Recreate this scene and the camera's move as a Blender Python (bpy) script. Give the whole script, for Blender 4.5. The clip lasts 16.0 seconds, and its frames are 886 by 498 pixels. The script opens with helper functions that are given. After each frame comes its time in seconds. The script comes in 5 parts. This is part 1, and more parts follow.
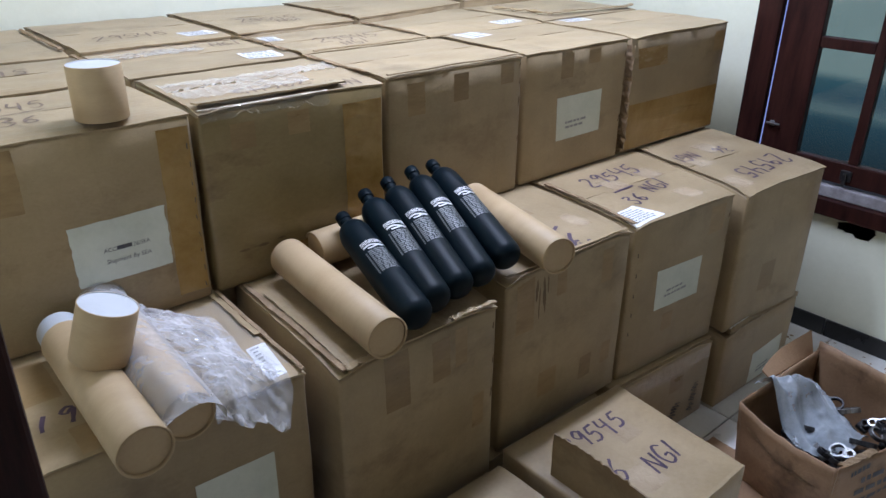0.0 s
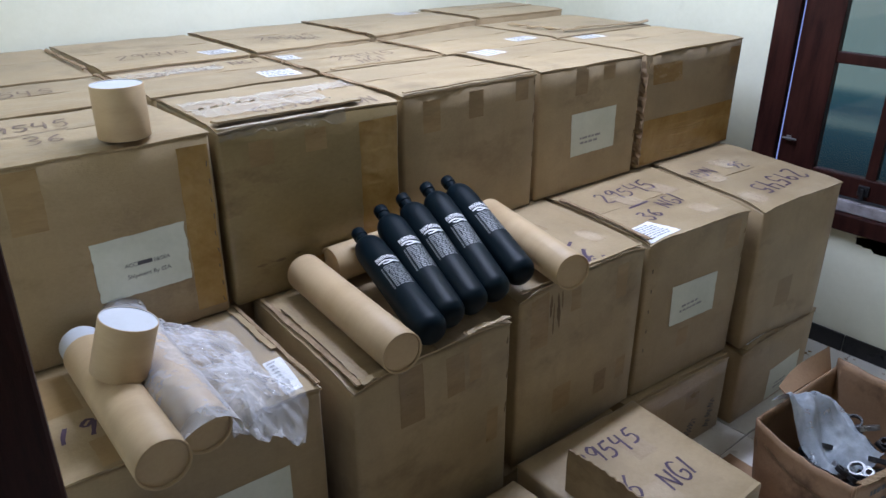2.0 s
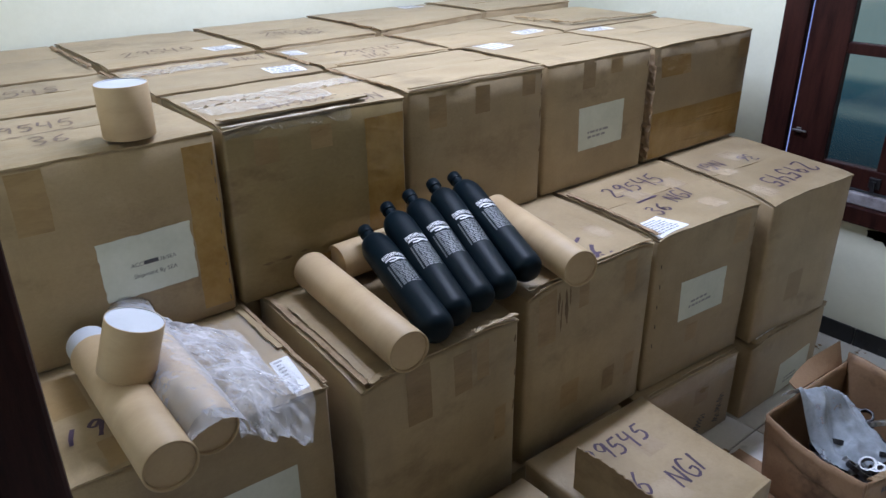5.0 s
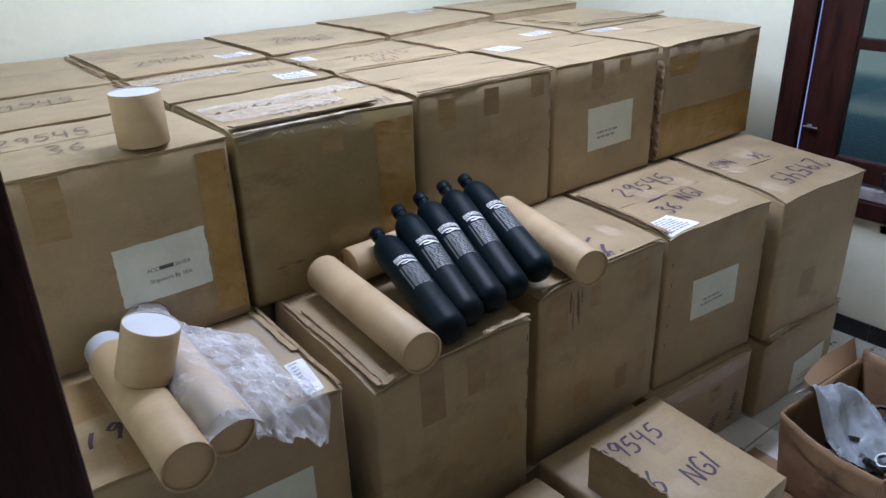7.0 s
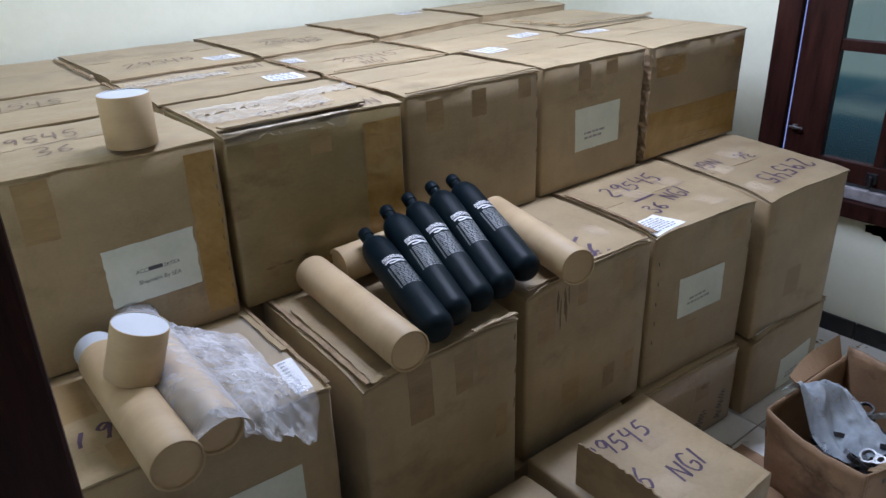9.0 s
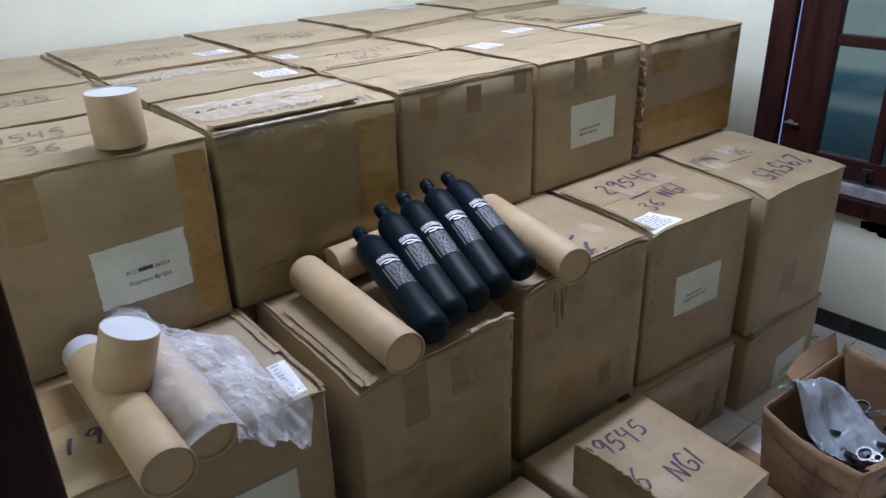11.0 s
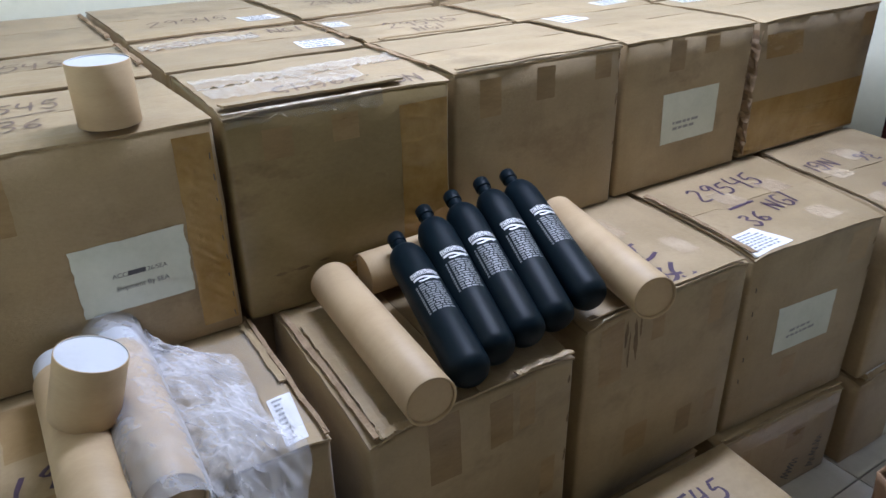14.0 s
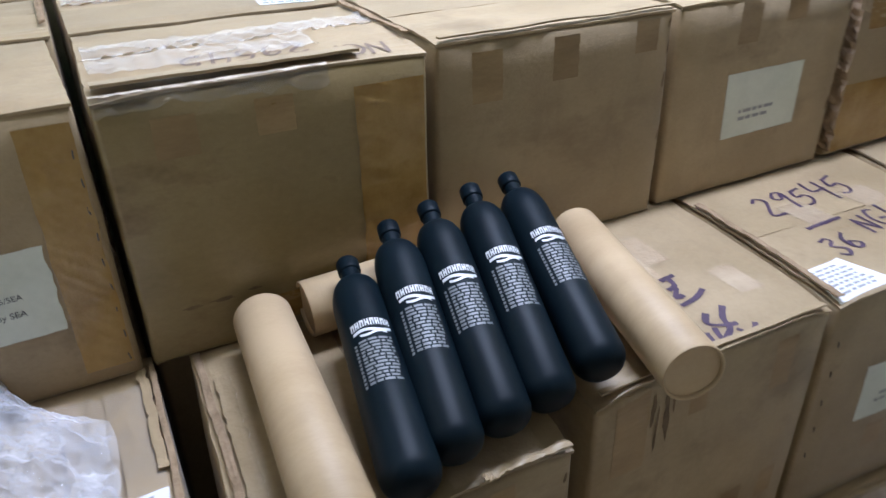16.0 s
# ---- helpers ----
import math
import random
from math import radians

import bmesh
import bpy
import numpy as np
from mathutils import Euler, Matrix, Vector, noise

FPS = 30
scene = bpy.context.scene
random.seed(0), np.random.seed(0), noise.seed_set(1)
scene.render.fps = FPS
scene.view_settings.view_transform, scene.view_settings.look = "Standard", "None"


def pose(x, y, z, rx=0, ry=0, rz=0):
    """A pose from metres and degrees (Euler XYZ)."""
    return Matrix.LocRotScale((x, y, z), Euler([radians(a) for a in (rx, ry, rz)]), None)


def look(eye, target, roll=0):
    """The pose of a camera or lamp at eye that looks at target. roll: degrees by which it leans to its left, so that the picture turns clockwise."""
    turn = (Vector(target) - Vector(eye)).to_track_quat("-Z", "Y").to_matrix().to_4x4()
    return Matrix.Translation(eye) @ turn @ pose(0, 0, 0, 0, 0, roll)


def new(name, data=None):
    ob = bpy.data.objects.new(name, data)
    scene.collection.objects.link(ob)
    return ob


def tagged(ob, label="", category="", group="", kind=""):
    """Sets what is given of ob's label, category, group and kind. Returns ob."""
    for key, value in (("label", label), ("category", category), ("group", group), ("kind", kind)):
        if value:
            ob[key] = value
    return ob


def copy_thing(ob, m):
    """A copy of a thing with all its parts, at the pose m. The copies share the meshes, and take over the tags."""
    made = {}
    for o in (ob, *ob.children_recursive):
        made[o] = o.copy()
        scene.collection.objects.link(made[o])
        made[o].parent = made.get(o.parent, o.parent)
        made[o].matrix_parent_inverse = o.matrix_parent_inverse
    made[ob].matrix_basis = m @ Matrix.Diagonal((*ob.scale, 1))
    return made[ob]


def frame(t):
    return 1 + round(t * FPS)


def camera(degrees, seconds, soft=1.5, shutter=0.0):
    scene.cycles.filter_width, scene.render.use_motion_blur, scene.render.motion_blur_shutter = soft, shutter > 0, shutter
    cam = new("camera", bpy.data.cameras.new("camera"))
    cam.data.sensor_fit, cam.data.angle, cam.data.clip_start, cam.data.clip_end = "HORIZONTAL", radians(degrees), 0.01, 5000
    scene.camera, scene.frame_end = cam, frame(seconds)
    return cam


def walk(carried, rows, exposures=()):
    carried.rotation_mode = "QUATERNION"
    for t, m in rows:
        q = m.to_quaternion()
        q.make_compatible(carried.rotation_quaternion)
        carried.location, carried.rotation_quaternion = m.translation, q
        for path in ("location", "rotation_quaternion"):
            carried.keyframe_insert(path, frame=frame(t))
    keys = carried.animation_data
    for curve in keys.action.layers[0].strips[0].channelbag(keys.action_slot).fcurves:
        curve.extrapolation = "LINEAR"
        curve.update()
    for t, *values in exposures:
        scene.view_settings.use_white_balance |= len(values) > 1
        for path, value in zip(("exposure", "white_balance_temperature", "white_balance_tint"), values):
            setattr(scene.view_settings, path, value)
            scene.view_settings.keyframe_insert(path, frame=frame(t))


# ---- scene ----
from mathutils.bvhtree import BVHTree

cam = camera(62.0, 16.0, shutter=0.5)
ROWS = [
    (0, (-0.559, -1.4, 1.539), (0.632, -0.034, 0.693), 0.6),
    (0.5, (-0.561, -1.408, 1.539), (0.611, -0.027, 0.69), 0.3),
    (1, (-0.567, -1.411, 1.541), (0.583, 0.0, 0.713), 0.1),
    (1.5, (-0.563, -1.411, 1.544), (0.599, -0.012, 0.714), 0.1),
    (2, (-0.563, -1.412, 1.55), (0.603, -0.005, 0.737), 0.1),
    (2.5, (-0.557, -1.405, 1.553), (0.629, -0.014, 0.741), 0.5),
    (3, (-0.557, -1.406, 1.558), (0.626, -0.016, 0.742), 0.5),
    (3.5, (-0.558, -1.406, 1.559), (0.618, -0.008, 0.745), 0.2),
    (4, (-0.557, -1.406, 1.558), (0.6, 0.002, 0.734), -0.3),
    (6.5, (-0.549, -1.397, 1.557), (0.584, 0.021, 0.718), -0.7),
    (7, (-0.56, -1.413, 1.558), (0.562, 0.023, 0.734), -1.7),
    (7.5, (-0.566, -1.42, 1.562), (0.598, -0.013, 0.745), -1.0),
    (8, (-0.569, -1.421, 1.567), (0.602, -0.015, 0.759), -0.5),
    (8.5, (-0.565, -1.421, 1.566), (0.596, -0.01, 0.754), -0.8),
    (9, (-0.561, -1.431, 1.56), (0.578, -0.006, 0.739), -1.7),
    (11.5, (-0.549, -1.401, 1.563), (0.606, 0.001, 0.728), -1.4),
    (12, (-0.558, -1.393, 1.566), (0.607, 0.009, 0.744), -1.1),
    (12.5, (-0.539, -1.365, 1.562), (0.605, 0.047, 0.726), -1.2),
    (13, (-0.469, -1.302, 1.541), (0.643, 0.108, 0.66), -0.7),
    (13.5, (-0.385, -1.248, 1.524), (0.641, 0.221, 0.636), -0.5),
    (14, (-0.326, -1.214, 1.512), (0.634, 0.294, 0.616), -1.0),
    (14.5, (-0.286, -1.151, 1.492), (0.66, 0.352, 0.573), -0.9),
    (15, (-0.214, -1.075, 1.483), (0.818, 0.352, 0.534), -1.3),
    (15.5, (-0.144, -0.991, 1.479), (0.828, 0.45, 0.49), -1.4),
    (16, (-0.01, -0.961, 1.438), (0.789, 0.583, 0.451), -1.1),
]
EXPOSURES = [(0.0, 0.10), (4.0, 0.02), (7.0, 0.06), (9.0, -0.03), (12.5, 0.0), (14.0, 0.12), (16.0, 0.24)]
walk(cam, [(t, look(eye, aim, roll)) for t, eye, aim, roll in ROWS], EXPOSURES)

# ---- light ----
world = bpy.data.worlds.new("daylight")
scene.world = world
world.use_nodes = True
wn = world.node_tree.nodes
sky = wn.new("ShaderNodeTexSky")
sky.sky_type, sky.sun_disc, sky.sun_elevation, sky.sun_rotation = "NISHITA", False, radians(35), radians(200)
world.node_tree.links.new(sky.outputs[0], wn["Background"].inputs[0])
wn["Background"].inputs[1].default_value = 0.12


def area_lamp(name, place, aim, size_x, size_y, watts, colour):
    data = bpy.data.lights.new(name, "AREA")
    data.shape, data.size, data.size_y, data.energy, data.color = "RECTANGLE", size_x, size_y, watts, colour
    ob = new(name, data)
    ob.matrix_world = look(place, aim)
    return ob


LAMP = (0.95, 0.06, 2.68)
area_lamp("ceiling_tube_light", LAMP, (LAMP[0], LAMP[1], 0), 1.2, 0.12, 54, (0.81, 0.935, 1.31))
# lamp standing in for window daylight, in an unseen open half added for it
area_lamp("window_daylight", (2.31, -1.24, 1.15), (0, -1.24, 1.15), 0.76, 1.05, 1.4, (0.94, 0.96, 1.0))


# ---- materials ----
def material(name, colour, rough=0.6, metal=0.0, spec=0.5):
    m = bpy.data.materials.new(name)
    m.use_nodes = True
    n = m.node_tree.nodes["Principled BSDF"]
    n.inputs["Base Color"].default_value = (*colour, 1)
    n.inputs["Roughness"].default_value = rough
    n.inputs["Metallic"].default_value = metal
    n.inputs["Specular IOR Level"].default_value = spec
    return m


def node(m, kind, **settings):
    n = m.node_tree.nodes.new(kind)
    for key, value in settings.items():
        n.inputs[key].default_value = value
    return n


def varied(name, dark, light, scale=3.0, fine=60.0, rough=(0.5, 0.8), bump=0.15, metal=0.0, stretch=(1, 1, 1), per_object=0.0, spec=0.5, stain=None, bump_scale=0.002, streak=None, sheen=0.0):
    """Two scales of variation between two colours, with fine relief; stain: colour, scale and edge of blotches."""
    m = material(name, light, rough[1], metal, spec)
    links, bsdf = m.node_tree.links, m.node_tree.nodes["Principled BSDF"]
    if sheen:
        bsdf.inputs["Sheen Weight"].default_value, bsdf.inputs["Sheen Roughness"].default_value = sheen, 0.45
        bsdf.inputs["Sheen Tint"].default_value = (0.92, 0.96, 1.0, 1)
    where = node(m, "ShaderNodeTexCoord")
    mapping = node(m, "ShaderNodeMapping", Scale=stretch)
    links.new(where.outputs["Object"], mapping.inputs["Vector"])
    info = node(m, "ShaderNodeObjectInfo")
    shift = node(m, "ShaderNodeVectorMath")
    spread = node(m, "ShaderNodeMath")
    spread.operation, spread.inputs[1].default_value = "MULTIPLY", 37.0
    links.new(info.outputs["Random"], spread.inputs[0])
    links.new(mapping.outputs[0], shift.inputs[0])
    links.new(spread.outputs[0], shift.inputs[1])
    big = node(m, "ShaderNodeTexNoise", Scale=scale, Detail=4.0, Roughness=0.6)
    small = node(m, "ShaderNodeTexNoise", Scale=fine, Detail=3.0, Roughness=0.7)
    links.new(shift.outputs[0], big.inputs["Vector"])
    links.new(shift.outputs[0], small.inputs["Vector"])
    add = node(m, "ShaderNodeMath")
    add.operation = "MULTIPLY_ADD"
    add.inputs[1].default_value = 0.35
    links.new(small.outputs["Fac"], add.inputs[0])
    links.new(big.outputs["Fac"], add.inputs[2])
    ramp = node(m, "ShaderNodeValToRGB")
    ramp.color_ramp.elements[0].position, ramp.color_ramp.elements[0].color = 0.45, (*dark, 1)
    ramp.color_ramp.elements[1].position, ramp.color_ramp.elements[1].color = 0.85, (*light, 1)
    links.new(add.outputs[0], ramp.inputs[0])
    colour = ramp.outputs[0]
    if per_object:
        hsv = node(m, "ShaderNodeHueSaturation")
        level = node(m, "ShaderNodeMapRange")
        level.inputs["To Min"].default_value, level.inputs["To Max"].default_value = 1 - per_object, 1 + per_object
        links.new(info.outputs["Random"], level.inputs[0])
        links.new(level.outputs[0], hsv.inputs["Value"])
        links.new(colour, hsv.inputs["Color"])
        colour = hsv.outputs[0]
    if stain:
        blot = node(m, "ShaderNodeTexNoise", Scale=stain[1], Detail=5.0, Roughness=0.65)
        links.new(shift.outputs[0], blot.inputs["Vector"])
        edge = node(m, "ShaderNodeValToRGB")
        edge.color_ramp.elements[0].position, edge.color_ramp.elements[1].position = stain[2], stain[2] + 0.12
        links.new(blot.outputs["Fac"], edge.inputs[0])
        mix = node(m, "ShaderNodeMix")
        mix.data_type = "RGBA"
        links.new(edge.outputs[0], mix.inputs[0])
        links.new(colour, mix.inputs[6])
        mix.inputs[7].default_value = (*stain[0], 1)
        colour = mix.outputs[2]
    if streak:
        long = node(m, "ShaderNodeMapping", Scale=streak[1])
        links.new(shift.outputs[0], long.inputs["Vector"])
        lines = node(m, "ShaderNodeTexNoise", Scale=1.0, Detail=6.0, Roughness=0.7)
        links.new(long.outputs[0], lines.inputs["Vector"])
        level = node(m, "ShaderNodeMapRange")
        level.inputs["From Min"].default_value, level.inputs["From Max"].default_value = 0.52, 0.80
        level.inputs["To Max"].default_value = streak[2]
        links.new(lines.outputs["Fac"], level.inputs[0])
        over = node(m, "ShaderNodeMix")
        over.data_type = "RGBA"
        links.new(level.outputs[0], over.inputs[0])
        links.new(colour, over.inputs[6])
        over.inputs[7].default_value = (*streak[0], 1)
        colour = over.outputs[2]
    links.new(colour, bsdf.inputs["Base Color"])
    gloss = node(m, "ShaderNodeMapRange")
    gloss.inputs["To Min"].default_value, gloss.inputs["To Max"].default_value = rough
    links.new(big.outputs["Fac"], gloss.inputs[0])
    links.new(gloss.outputs[0], bsdf.inputs["Roughness"])
    if bump:
        relief = node(m, "ShaderNodeBump", Strength=bump, Distance=bump_scale)
        links.new(small.outputs["Fac"], relief.inputs["Height"])
        links.new(relief.outputs[0], bsdf.inputs["Normal"])
    return m


CARDBOARD = varied("corrugated_cardboard", (0.272, 0.190, 0.096), (0.380, 0.275, 0.153), 4.0, 110.0, (0.42, 0.62), 0.35, stretch=(1, 1, 1.6), per_object=0.08, spec=0.6, stain=((0.222, 0.150, 0.074), 3.4, 0.56), streak=((0.16, 0.098, 0.050), (18, 18, 3), 0.34), sheen=0.16)
GLAZED_CARD = varied("tape_glazed_cardboard", (0.208, 0.146, 0.060), (0.298, 0.216, 0.105), 4.0, 70.0, (0.25, 0.42), 0.3, stretch=(1, 1, 1.6), spec=0.5, stain=((0.165, 0.100, 0.040), 4.0, 0.56))
RED_CARD = varied("reddish_brown_cardboard", (0.215, 0.120, 0.062), (0.330, 0.200, 0.112), 5.0, 110.0, (0.5, 0.7), 0.4, stain=((0.12, 0.065, 0.034), 4.0, 0.56))
CARD_EDGE = varied("torn_cardboard_edge", (0.16, 0.10, 0.05), (0.36, 0.25, 0.15), 25.0, 160.0, (0.8, 0.95), 0.5)
TUBE_CARD = varied("smooth_kraft_paper", (0.420, 0.296, 0.166), (0.510, 0.370, 0.218), 4.0, 120.0, (0.45, 0.6), 0.05, stretch=(1, 1, 4), spec=0.35)
WHITE_PAPER = varied("white_paper", (0.47, 0.485, 0.51), (0.57, 0.585, 0.61), 6.0, 80.0, (0.6, 0.75), 0.05)
STICKER_PAPER = varied("white_sticker_paper", (0.74, 0.73, 0.74), (0.84, 0.83, 0.84), 9.0, 90.0, (0.35, 0.5), 0.1)
LABEL_PAPER = varied("printed_label_paper", (0.58, 0.60, 0.52), (0.70, 0.71, 0.63), 9.0, 90.0, (0.5, 0.7), 0.1)
TAPE = varied("brown_packing_tape", (0.235, 0.148, 0.064), (0.325, 0.215, 0.104), 9.0, 60.0, (0.22, 0.4), 0.25, stretch=(1, 1, 3), per_object=0.15)
AMBER_TAPE = varied("amber_packing_tape", (0.25, 0.140, 0.046), (0.365, 0.228, 0.092), 12.0, 50.0, (0.18, 0.35), 0.35, stretch=(1, 1, 3))
GLOSSY_TAPE = varied("wrinkled_glossy_tape", (0.285, 0.162, 0.046), (0.415, 0.262, 0.095), 12.0, 50.0, (0.08, 0.22), 0.3)
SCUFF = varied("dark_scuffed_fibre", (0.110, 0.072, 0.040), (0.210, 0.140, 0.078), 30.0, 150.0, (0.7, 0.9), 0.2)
STAPLE_WIRE = material("tarnished_staple_wire", (0.10, 0.085, 0.07), 0.45, 0.6)
PALE_TAPE = varied("clear_packing_tape", (0.38, 0.28, 0.18), (0.48, 0.37, 0.25), 9.0, 45.0, (0.10, 0.25), 0.7, per_object=0.1, bump_scale=0.004)
MARKER = varied("purple_marker_ink", (0.034, 0.018, 0.042), (0.085, 0.050, 0.085), 40.0, 200.0, (0.4, 0.6), 0.0)
FADED_MARKER = varied("faded_marker_ink", (0.115, 0.080, 0.075), (0.235, 0.165, 0.115), 30.0, 160.0, (0.5, 0.7), 0.0)
INK = material("printing_ink", (0.08, 0.08, 0.09), 0.6)
GREY_INK = material("grey_printing_ink", (0.30, 0.30, 0.31), 0.6)
BOTTLE = varied("matt_black_paint", (0.0022, 0.0062, 0.0090), (0.0040, 0.0098, 0.0140), 8.0, 300.0, (0.40, 0.48), 0.06, spec=0.11, bump_scale=0.0006)
BOTTLE_WHITE = material("white_bottle_print", (0.62, 0.62, 0.62), 0.5)
BOTTLE_GREY = material("grey_bottle_print", (0.16, 0.17, 0.175), 0.5)
WALL = varied("off_white_wall_paint", (0.70, 0.70, 0.55), (0.79, 0.79, 0.645), 1.5, 40.0, (0.7, 0.85), 0.15, stain=((0.60, 0.60, 0.48), 2.0, 0.62))
# for the unseen walls: a beige chosen to warm and dim the bounced light
BOUNCE_WALL = varied("warm_bounce_wall_paint", (0.54, 0.47, 0.33), (0.64, 0.56, 0.41), 1.5, 40.0, (0.7, 0.85), 0.15)
CEILING = varied("white_ceiling_paint", (0.74, 0.74, 0.71), (0.80, 0.80, 0.78), 1.5, 40.0, (0.7, 0.85), 0.1)
DARK_WOOD = varied("dark_brown_varnished_wood", (0.012, 0.004, 0.004), (0.042, 0.013, 0.010), 6.0, 60.0, (0.3, 0.5), 0.2, stretch=(6, 6, 0.8), spec=0.18)
SILL_DUST = varied("dusty_sill", (0.16, 0.14, 0.14), (0.34, 0.32, 0.33), 12.0, 90.0, (0.8, 0.9), 0.3)
BLACK_TILE = varied("black_glazed_tile", (0.008, 0.009, 0.010), (0.018, 0.018, 0.020), 5.0, 60.0, (0.2, 0.35), 0.05)
FLOOR_TILE = varied("cream_floor_tile", (0.60, 0.58, 0.54), (0.74, 0.72, 0.68), 4.0, 50.0, (0.25, 0.45), 0.1, per_object=0.05, stain=((0.34, 0.31, 0.27), 9.0, 0.62))
GROUT = varied("grey_grout", (0.16, 0.15, 0.14), (0.26, 0.25, 0.23), 9.0, 90.0, (0.8, 0.9), 0.3)
PLASTER = varied("bare_dark_plaster", (0.05, 0.05, 0.045), (0.11, 0.11, 0.10), 20.0, 120.0, (0.8, 0.95), 0.5)
BLACK_RUBBER = varied("black_rubber", (0.008, 0.008, 0.009), (0.02, 0.02, 0.022), 20.0, 150.0, (0.3, 0.5), 0.1)
ALUMINIUM = varied("brushed_aluminium", (0.36, 0.37, 0.39), (0.52, 0.53, 0.55), 20.0, 150.0, (0.25, 0.4), 0.1, metal=1.0)
STEEL = varied("dull_steel", (0.25, 0.25, 0.26), (0.4, 0.4, 0.41), 20.0, 150.0, (0.35, 0.5), 0.1, metal=1.0)


def film_material(name, tint, opacity, rough):
    """A thin clear plastic film: mostly see-through, with gloss and some haze."""
    m = material(name, tint, rough)
    links, nodes = m.node_tree.links, m.node_tree.nodes
    bsdf, out = nodes["Principled BSDF"], nodes["Material Output"]
    clear, mix = node(m, "ShaderNodeBsdfTransparent"), node(m, "ShaderNodeMixShader")
    clear.inputs[0].default_value = (0.96, 0.97, 0.98, 1)
    where, grain = node(m, "ShaderNodeTexCoord"), node(m, "ShaderNodeTexNoise", Scale=18.0, Detail=5.0, Roughness=0.65)
    links.new(where.outputs["Object"], grain.inputs["Vector"])
    level = node(m, "ShaderNodeMapRange")
    level.inputs["From Min"].default_value, level.inputs["From Max"].default_value = 0.35, 0.72
    level.inputs["To Min"].default_value, level.inputs["To Max"].default_value = opacity
    links.new(grain.outputs["Fac"], level.inputs[0])
    fres, most = node(m, "ShaderNodeFresnel", IOR=1.45), node(m, "ShaderNodeMath")
    most.operation = "ADD"
    most.use_clamp = True
    links.new(level.outputs[0], most.inputs[0])
    links.new(fres.outputs[0], most.inputs[1])
    relief = node(m, "ShaderNodeBump", Strength=0.35, Distance=0.004)
    links.new(grain.outputs["Fac"], relief.inputs["Height"])
    links.new(relief.outputs[0], bsdf.inputs["Normal"])
    links.new(most.outputs[0], mix.inputs[0])
    links.new(clear.outputs[0], mix.inputs[1])
    links.new(bsdf.outputs[0], mix.inputs[2])
    links.new(mix.outputs[0], out.inputs[0])
    return m


CLEAR_FILM = film_material("clear_plastic_film", (1.0, 0.985, 1.0), (0.02, 0.33), 0.045)
HEM_TAPE = film_material("clear_tape_film", (0.80, 0.70, 0.56), (0.0, 0.14), 0.08)
GLOSS_FILM = film_material("glossy_tape_film", (0.80, 0.76, 0.70), (0.0, 0.10), 0.05)
CLOUDY_FILM = film_material("cloudy_plastic_film", (0.58, 0.64, 0.70), (0.30, 0.55), 0.18)
GLASS = material("window_glass", (0.9, 0.95, 0.95), 0.03)
GLASS.node_tree.nodes["Principled BSDF"].inputs["Transmission Weight"].default_value = 1.0
GLASS.node_tree.nodes["Principled BSDF"].inputs["IOR"].default_value = 1.45


# ---- mesh builders ----
def link(name, bm, mat, parent=None, label="", smooth=False):
    me = bpy.data.meshes.new(name)
    bmesh.ops.recalc_face_normals(bm, faces=bm.faces)
    bm.to_mesh(me)
    bm.free()
    for polygon in me.polygons:
        polygon.use_smooth = smooth
    me.materials.append(mat)
    ob = new(name, me)
    ob.parent = parent
    if label:
        ob["label"] = label
    return ob


def part(name, bm, mat, parent, label="", smooth=False):
    return link(name, bm, mat, parent, label, smooth)


def thing(name, m, label, category, group=""):
    ob = new(name)
    ob.matrix_world = m
    ob.empty_display_size = 0.05
    return tagged(ob, label, category, group)


def box(bm, x0, x1, y0, y1, z0, z1, bevel=0.0):
    made = bmesh.ops.create_cube(bm, size=1.0, matrix=Matrix.Translation(((x0 + x1) / 2, (y0 + y1) / 2, (z0 + z1) / 2)) @ Matrix.Diagonal((x1 - x0, y1 - y0, z1 - z0, 1)))
    if bevel:
        edges = {e for v in made["verts"] for e in v.link_edges}
        bmesh.ops.bevel(bm, geom=list(edges), offset=bevel, segments=2, affect="EDGES", profile=0.5)
    return bm


def slab(x0, x1, y0, y1, z0, z1, bevel=0.0):
    return box(bmesh.new(), x0, x1, y0, y1, z0, z1, bevel)


def structure(name, bm, mat, label, category):
    return tagged(link(name, bm, mat), label, category, kind="structure")


def lathe(profile, segments=40, closed=False):
    """Spin a profile of (radius, height) about z."""
    bm = bmesh.new()
    rings = []
    for r, z in profile:
        if r < 1e-6:
            rings.append([bm.verts.new((0, 0, z))])
        else:
            rings.append([bm.verts.new((r * math.cos(2 * math.pi * i / segments), r * math.sin(2 * math.pi * i / segments), z)) for i in range(segments)])
    pairs = list(zip(rings, rings[1:])) + ([(rings[-1], rings[0])] if closed else [])
    for a, b in pairs:
        for i in range(segments):
            j = (i + 1) % segments
            if len(a) == 1 and len(b) == 1:
                continue
            if len(a) == 1:
                bm.faces.new((a[0], b[i], b[j]))
            elif len(b) == 1:
                bm.faces.new((a[i], a[j], b[0]))
            else:
                bm.faces.new((a[i], a[j], b[j], b[i]))
    return bm


